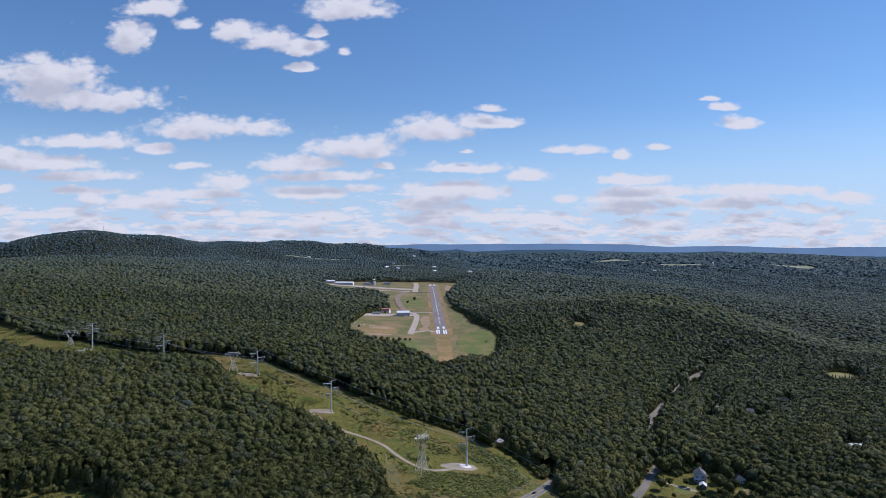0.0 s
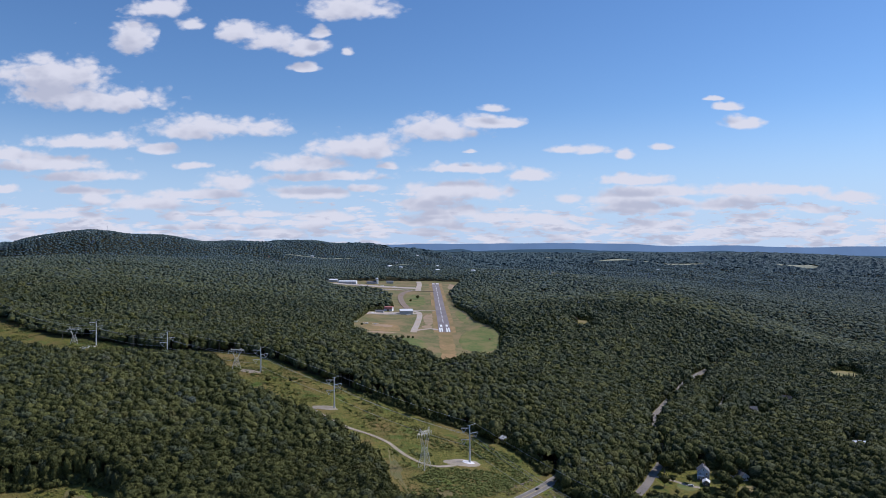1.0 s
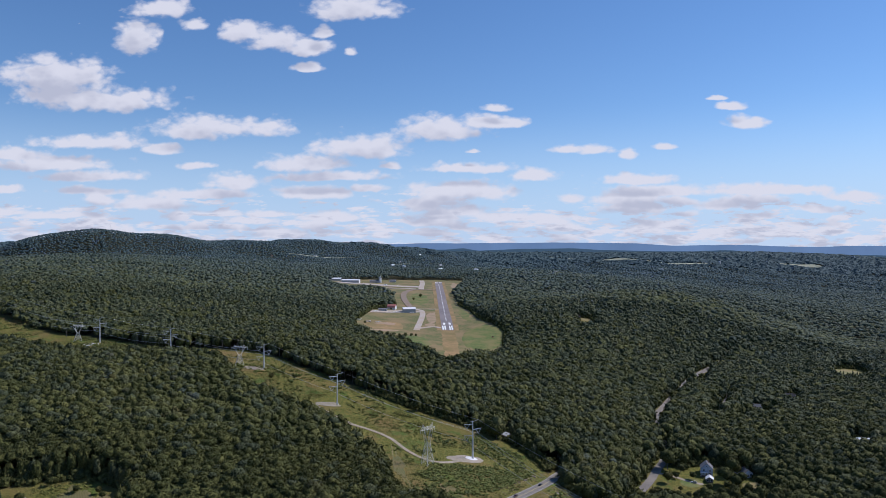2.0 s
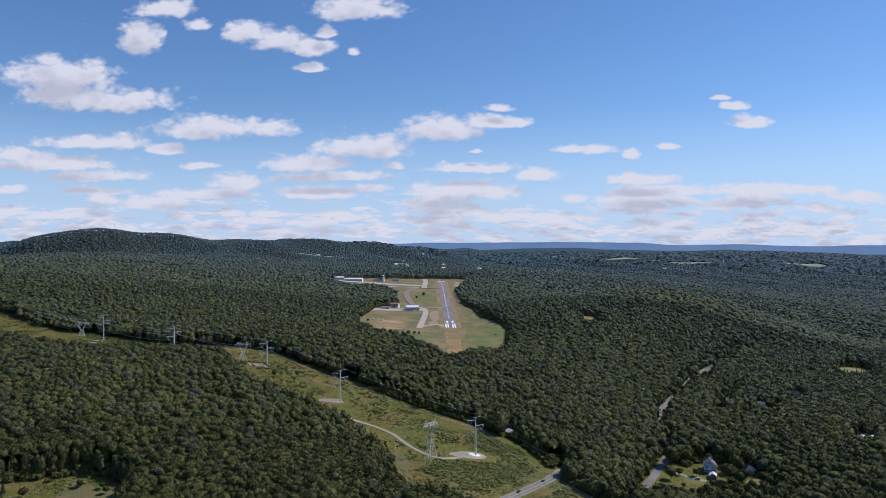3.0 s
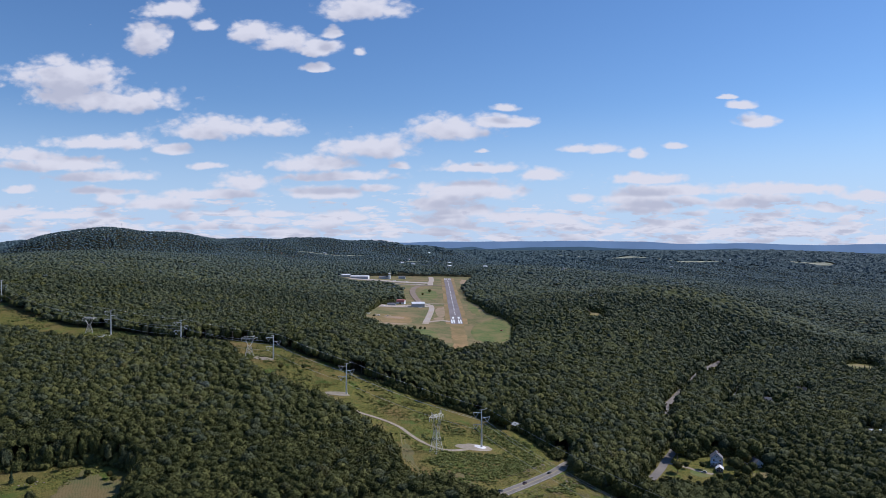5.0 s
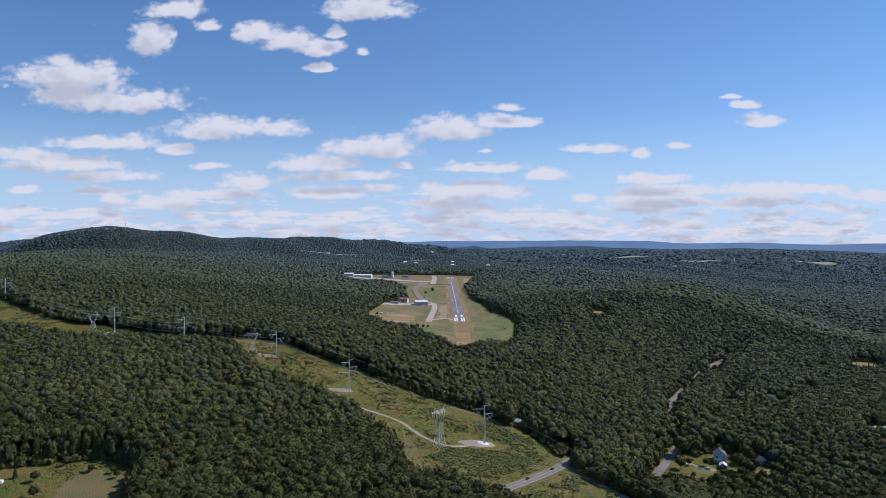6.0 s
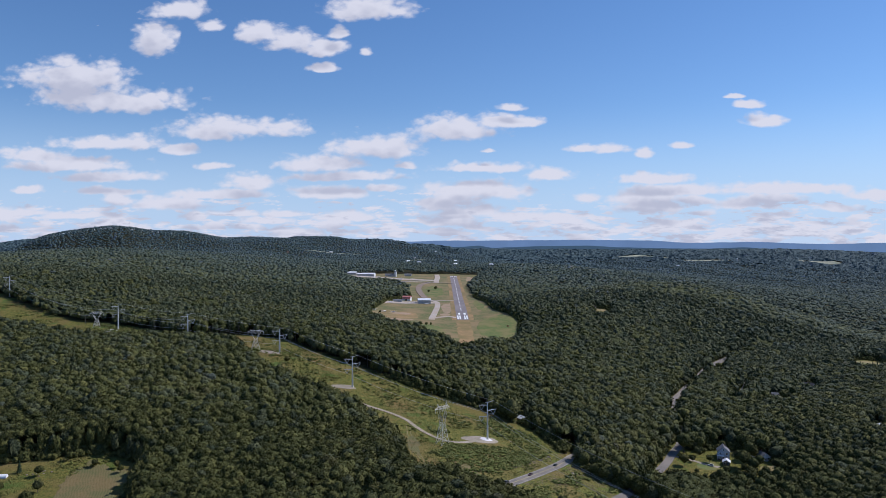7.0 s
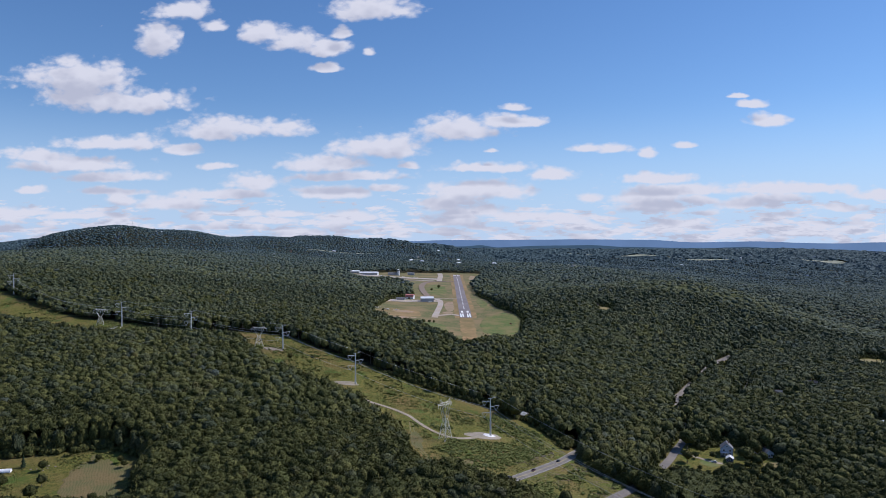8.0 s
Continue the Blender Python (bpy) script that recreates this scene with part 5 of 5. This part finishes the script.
def parked(x, y, turn, colour, name, label, z=0.0, group="", long=4.6):
    """A car: body, cabin glass, wheels, lamps."""
    c = thing("car", x, y, turn, label, "car", group)
    c.location.z += z
    k = long / 4.6
    m = paint(name, colour)
    prof = [(-2.3, 0.35), (2.3, 0.35), (2.32, 0.8), (1.9, 0.98), (1.0, 1.02), (-1.9, 1.05), (-2.28, 0.9)]
    cab = [(-1.75, 1.04), (0.95, 1.01), (0.35, 1.5), (-1.3, 1.52)]
    for n, pts, half, mat in (("body", prof, 0.9, m), ("cabin", cab, 0.78, GLASS)):
        bm = bmesh.new()
        a = [bm.verts.new((-half, y0 * k, z0)) for y0, z0 in pts]
        b = [bm.verts.new((half, y0 * k, z0)) for y0, z0 in pts]
        bm.faces.new(a)
        bm.faces.new(b[::-1])
        for i in range(len(pts)):
            j = (i + 1) % len(pts)
            bm.faces.new((a[j], a[i], b[i], b[j]))
        bmesh.ops.recalc_face_normals(bm, faces=bm.faces)
        part(n, bm, mat, c)
    boxed("roof", m, c, -0.76, 0.76, -1.28 * k, 0.33 * k, 1.52, 1.57)
    for s in (-1, 1):
        for q in (-1.4, 1.42):
            wheel = one("wheel", RUBBER, c, lambda bm: beam(bm, (s * 0.72, q * k, 0.33), (s * 0.93, q * k, 0.33), 0.33, 0.33, 12))
            one("rim", STEEL, wheel, lambda bm: beam(bm, (s * 0.932, q * k, 0.33), (s * 0.95, q * k, 0.33), 0.2, 0.2, 10))
        boxed("headlight", TRIM, c, s * 0.62 - 0.18, s * 0.62 + 0.18, 2.30 * k, 2.34 * k, 0.62, 0.78)
    return c


road_turn = math.degrees(math.atan2(532 - 488, 62 - 38)) - 90
parked(28.0, 475, road_turn - 3, (0.03, 0.03, 0.035), "black car paint", "dark car on the two-lane road", 0.3, "cars on the road")
parked(46.6, 506, road_turn + 180, (0.06, 0.02, 0.02), "dark red car paint", "dark red car on the two-lane road", 0.3, "cars on the road")
parked(69.0, 546, road_turn, (0.025, 0.03, 0.04), "dark blue car paint", "dark blue car on the two-lane road", 0.3, "cars on the road")
parked(205, 606, 70, (0.55, 0.55, 0.56), "silver car paint", "silver car parked beside a house", 0.1)
parked(248, 626, 20, (0.7, 0.7, 0.7), "white car paint", "white car parked under trees", 0.1)
parked(62, 1028, 40, (0.30, 0.06, 0.04), "red tractor paint", "small red vehicle parked on the airfield grass", 0.1)

# ---------------------------------------------------------------- the house beside the lane
home = house(222, 625, -16, 9.6, 10.5, 6.0, 10.2, BLUE_WALL, SLATE, "two-storey pale blue house with a grey gable roof", 2)
boxed("porch_roof", WHITE_ROOF, home, -5.2, 0.5, -8.4, -5.27, 2.7, 2.95)
for px in (-5.0, -2.4, 0.3):
    boxed("porch_post", TRIM, home, px - 0.1, px + 0.1, -8.3, -8.1, -0.8, 2.7)
boxed("porch_deck", BARK, home, -5.2, 0.5, -8.4, -5.27, -0.6, 0.1)
window(home, 0.0, -5.25, 7.0, 1.0, 1.2)
garage = house(219.5, 610.5, -20, 5.6, 7.0, 2.6, 4.3, BROWN_WALL, WHITE_ROOF, "small brown garage with a pale metal roof", 1, "garage", False)
fence = thing("fence", 233, 630, 8, "low tan wooden fence beside the lawn", "fence")
for i in range(9):
    boxed("post", HAY, fence, i * 1.6 - 0.06, i * 1.6 + 0.06, -0.06, 0.06, -0.5, 1.5)
    if i < 8:
        for z in (0.35, 0.8, 1.25):
            boxed("slat", HAY, fence, i * 1.6 + 0.06, i * 1.6 + 1.54, -0.03, 0.03, z, z + 0.18)
ribbon("driveway", [(176, 622), (190, 618), (204, 606), (212, 604)], 3.4, GRAVEL, 0.16, "pale gravel drive to a house", "driveway", spacing=2)
patch("lawn", 203, 606, 12, 9, 25, GREENER, 0.12, "mown green and straw-coloured lawn", "lawn", 0.2, seed=21.0)
patch("lawn", 252, 601, 10, 8, 20, HAY, 0.12, "straw-coloured lawn between trees", "lawn", 0.2, seed=22.0)
patch("lawn", 636, 1146, 24, 34, 10, HAY, 0.2, "pale mown lawn among tall trees", "lawn", 0.2, seed=23.0)
patch("lawn", 378, 862, 11, 16, 0, GREENER, 0.2, "bright green lawn between tall trees", "lawn", 0.2, seed=25.0)
patch("lawn", 216, 1164, 14, 9, 0, HAY, 0.2, "pale mown lawn on a wooded hill", "lawn", 0.2, seed=24.0)
looks = ((WHITE_WALL, SLATE, "white cottage with a grey roof among trees"), (BROWN_WALL, DARK_ROOF, "brown cottage with a dark roof among trees"),
         (GREY_WALL, WHITE_ROOF, "grey cottage with a pale metal roof among trees"), (WHITE_WALL, DARK_ROOF, "white cottage with a dark roof among trees"))
for i, (x, y, turn) in enumerate(HOMES):
    if (x, y) == (53, 650):
        house(x, y, turn, 6.5, 8, 2.8, 4.6, surface("rust-brown boarding", (0.22, 0.10, 0.07), (0.28, 0.14, 0.10), fine=1.5), WHITE_ROOF, "small rust-brown cabin with a pale roof", 1, "cabin", False)
    else:
        w, r, text = looks[i % 4]
        house(x, y, turn, 8.5, 12, 3.2, 6.2, w, r, text, 1)

# roofs of a far village and farms
rv = np.random.default_rng(11)
for i in range(26):
    u = rv.uniform(-0.30, 0.50)
    y = rv.uniform(2350, 4300)
    x = u * y
    if i < 14:
        x, y = rv.uniform(-420, 420), rv.uniform(2250, 3000)
    w, r, text = looks[(i * 3) % 4]
    d = rv.uniform(11, 17)
    hh = thing("farmhouse", x, y, rv.uniform(-60, 60), "far white and grey farmhouse among trees", "house", "houses of the far village", z=float(land(x, y)) + 7)
    one("wall", WHITE_WALL if i % 3 else w, hh, lambda bm: gable_walls(bm, 9, d, 5.5, 8.0))
    for s in (-1, 1):
        one("roof", r if i % 2 else WHITE_ROOF, hh, lambda bm: roof_side(bm, 9, d, 5.5, 8.0, s))
silo = thing("silo", 1440, 3860, 0, "pale concrete farm silo beside a field", "silo", z=float(land(1440, 3860)) + 6)
one("drum", CONCRETE, silo, lambda bm: beam(bm, (0, 0, -8), (0, 0, 22), 5, 5, 16))
one("dome", WHITE_ROOF, silo, lambda bm: beam(bm, (0, 0, 22), (0, 0, 26), 5, 1.5, 16))
mast = thing("radio_mast", -1610, 3430, 0, "thin steel radio mast on a wooded hilltop", "mast")
one("pole", STEEL, mast, lambda bm: beam(bm, (0, 0, 0), (0, 0, 36), 0.8, 0.5, 6))
for z in (27, 32):
    one("dish", STEEL, mast, lambda bm: beam(bm, (0, -0.9, z), (0, -1.3, z), 1.3, 1.4, 10))

# ---------------------------------------------------------------- meadow, rocks and single trees
tunnel = thing("polytunnel", -292, 444, 12, "long white polytunnel on the grass", "polytunnel")
bm = bmesh.new()
hoops = []
for i in range(10):
    hoops.append([bm.verts.new((-5.5 + 11 * i / 9, -2.0 * math.cos(math.pi * j / 8), 2.1 * math.sin(math.pi * j / 8) + 0.06 * math.sin(i * 2.0))) for j in range(9)])
for a, b in zip(hoops, hoops[1:]):
    for j in range(8):
        bm.faces.new((a[j], a[j + 1], b[j + 1], b[j]))
bm.faces.new(hoops[0][::-1])
bm.faces.new(hoops[-1])
part("cover", bm, surface("white plastic film", (0.74, 0.75, 0.76), (0.84, 0.84, 0.84), fine=0.6, rough=0.35), tunnel)
for i in (0, 3, 6, 9):
    px = -5.5 + 11 * i / 9
    one("hoop", STEEL, tunnel, lambda bm: [beam(bm, (px, -2.04 * math.cos(math.pi * j / 8), 2.14 * math.sin(math.pi * j / 8)), (px, -2.04 * math.cos(math.pi * (j + 1) / 8), 2.14 * math.sin(math.pi * (j + 1) / 8)), 0.05) for j in range(8)])


def boulder(x, y, size, seed):
    bm = bmesh.new()
    bmesh.ops.create_icosphere(bm, subdivisions=2, radius=size)
    for v in bm.verts:
        v.co *= 1 + 0.5 * noise.noise(v.co / size * 1.1 + Vector((seed, 0, 0)))
        v.co.z *= 0.65
    b = part("boulder", bm, ROCK)
    b.matrix_world = pose(x, y, float(land(x, y)) + size * 0.25, 0, 0, seed * 50)
    return tagged(b, "rough pale grey boulder at the road's edge", "boulder", "boulders beside the road")


rb = np.random.default_rng(4)
for i in range(22):
    k = rb.uniform(0, 1)
    side = 1 if i % 2 else -1
    x = 62 + (82 - 62) * k + side * rb.uniform(6, 13) + (4 if side > 0 else -4)
    y = 530 + (562 - 530) * k - side * rb.uniform(2, 8)
    boulder(x, y, rb.uniform(0.4, 1.1), i * 1.7)
for i in range(12):
    boulder(-270 + rb.uniform(-8, 8), 452 + rb.uniform(-4, 4), rb.uniform(0.3, 0.8), 60 + i)

# brush left on the cut bank
rk = np.random.default_rng(8)
bx, by = rk.uniform(36, 135, 1800), rk.uniform(480, 620, 1800)
keep = inside(bx, by, CORRIDOR) & ~beside(bx, by, MAIN_ROAD, 6) & ((lumpy(bx, by, 14, 12) > 0.42) | beside(bx, by, MAIN_ROAD, 10)) & (beside(bx, by, MAIN_ROAD, 24) | (bx > 78))
bx, by = bx[keep], by[keep]
sticks = [(v, f[-26:]) for v, f in (crown(80 + s, 12, 4, 26) for s in range(3))]
wide = rk.uniform(0.8, 2.1, len(bx))
tagged(new("brush", many("brush", sticks, bx, by, land(bx, by) + 0.2, wide, wide * 0.5, DEADWOOD, rk)), "grey-brown heaps of cut brush on a bank", "brush", kind="stuff")


def lone(x, y, k, i, label="single broadleaf tree standing in the open"):
    c = copy_thing(patterns[i % len(patterns)], pose(0, 0, 0))
    c.matrix_world = pose(x, y, float(land(x, y)) - 0.6 * k, 0, 0, i * 77) @ Matrix.Diagonal((k, k, k, 1))
    return tagged(c, label, "tree", "single trees in the open")


for i, (x, y, k) in enumerate(((-240, 463, 0.42), (-262, 472, 0.45), (-225, 462, 0.38), (-219, 455, 0.42), (-268, 448, 0.55), (-255, 425, 0.6), (-250, 405, 0.75), (-276, 418, 0.8), (-292, 424, 0.7),
                                (-236, 398, 0.5), (-212, 402, 0.5), (-205, 398, 0.45), (-195, 470, 0.7), (190, 630, 1.45), (200, 642, 1.2), (210, 648, 1.1), (231, 603, 1.25), (243, 622, 1.2), (248, 634, 1.3), (257, 628, 1.35), (206, 612, 0.55),
                                (258, 590, 0.8), (182, 602, 0.8), (212, 590, 0.6), (176, 572, 0.55), (190, 574, 0.5), (202, 578, 0.6), (218, 580, 0.7), (230, 584, 0.8), (242, 586, 0.7), (168, 582, 0.4), (236, 596, 0.9), (246, 620, 0.9), (172, 566, 0.8), (182, 566, 0.7), (196, 570, 0.75), (210, 570, 0.8), (224, 572, 0.9), (236, 576, 0.85), (250, 580, 0.8), (256, 596, 0.9), (244, 604, 0.8), (160, 564, 0.8), (228, 594, 0.6), (188, 588, 0.35), (200, 626, 0.6), (192, 612, 0.4), (-30, 672, 0.9), (42, 640, 1.1), (36, 646, 1.15), (-120, 1290, 0.5), (-60, 1520, 0.7), (-72, 1470, 0.5), (-52, 1000, 0.45), (-60, 996, 0.5), (-68, 992, 0.42), (-76, 990, 0.5), (-84, 988, 0.55), (-92, 984, 0.6), (-46, 1006, 0.35), (-128, 1100, 0.4), (-118, 1004, 0.6),
                                (-170, 690, 0.5), (-150, 700, 0.4), (40, 420, 0.9), (60, 440, 0.8), (24, 408, 1.0), (10, 400, 0.9))):
    lone(x, y, k, i + 3)


lime = lone(44, 650, 1.5, 8, "large yellowish green broadleaf tree at the wood's edge")
for c in lime.children:
    if c.name.startswith("crown"):
        c.data = c.data.copy()
        c.data.materials[0] = foliage("yellowish leaves", (0.120, 0.118, 0.032), (0.165, 0.158, 0.045), (0.235, 0.215, 0.070))


def conifer(x, y, h, i):
    """A fir: a straight trunk and ragged tiers of boughs."""
    t = thing("conifer", x, y, i * 41.0, "dark green conical fir tree", "tree", "firs among the broadleaf trees")
    one("trunk", BARK, t, lambda bm: beam(bm, (0, 0, -0.3), (0, 0, h * 0.9), 0.25, 0.06, 7))
    rng_c = random.Random(i)

    def boughs(bm):
        tiers = 9
        for k in range(tiers):
            z = h * (0.12 + 0.86 * k / tiers)
            r = h * 0.24 * (1 - k / tiers) + 0.25
            hub = bm.verts.new((0, 0, z + h * 0.15))
            rim = [bm.verts.new((r * f * math.cos(a), r * f * math.sin(a), z - rng_c.uniform(0, 0.06) * h)) for j in range(12)
                   for f, a in ((rng_c.uniform(0.65, 1.1), math.tau * (j + rng_c.uniform(-0.3, 0.3)) / 12),)]
            for j in range(12):
                bm.faces.new((hub, rim[j], rim[(j + 1) % 12]))
    c = one("crown", FIR, t, boughs)
    give(c.data, "tint", np.full(len(c.data.vertices), (i * 0.31) % 1))
    return t


for i in range(12):
    conifer(586 + i * 5.0, 1094 + (i % 3) * 1.5 + i * 0.3, 8 + (i * 7) % 4, i)
for i, (x, y, h) in enumerate(((-283, 452, 8), (205, 655, 16), (196, 640, 13), (330, 845, 18), (345, 860, 17), (310, 835, 16), (338, 838, 19), (352, 880, 18), (240, 1176, 15), (222, 1182, 14), (200, 1180, 15), (230, 1190, 16))):
    conifer(x, y, h, 20 + i)
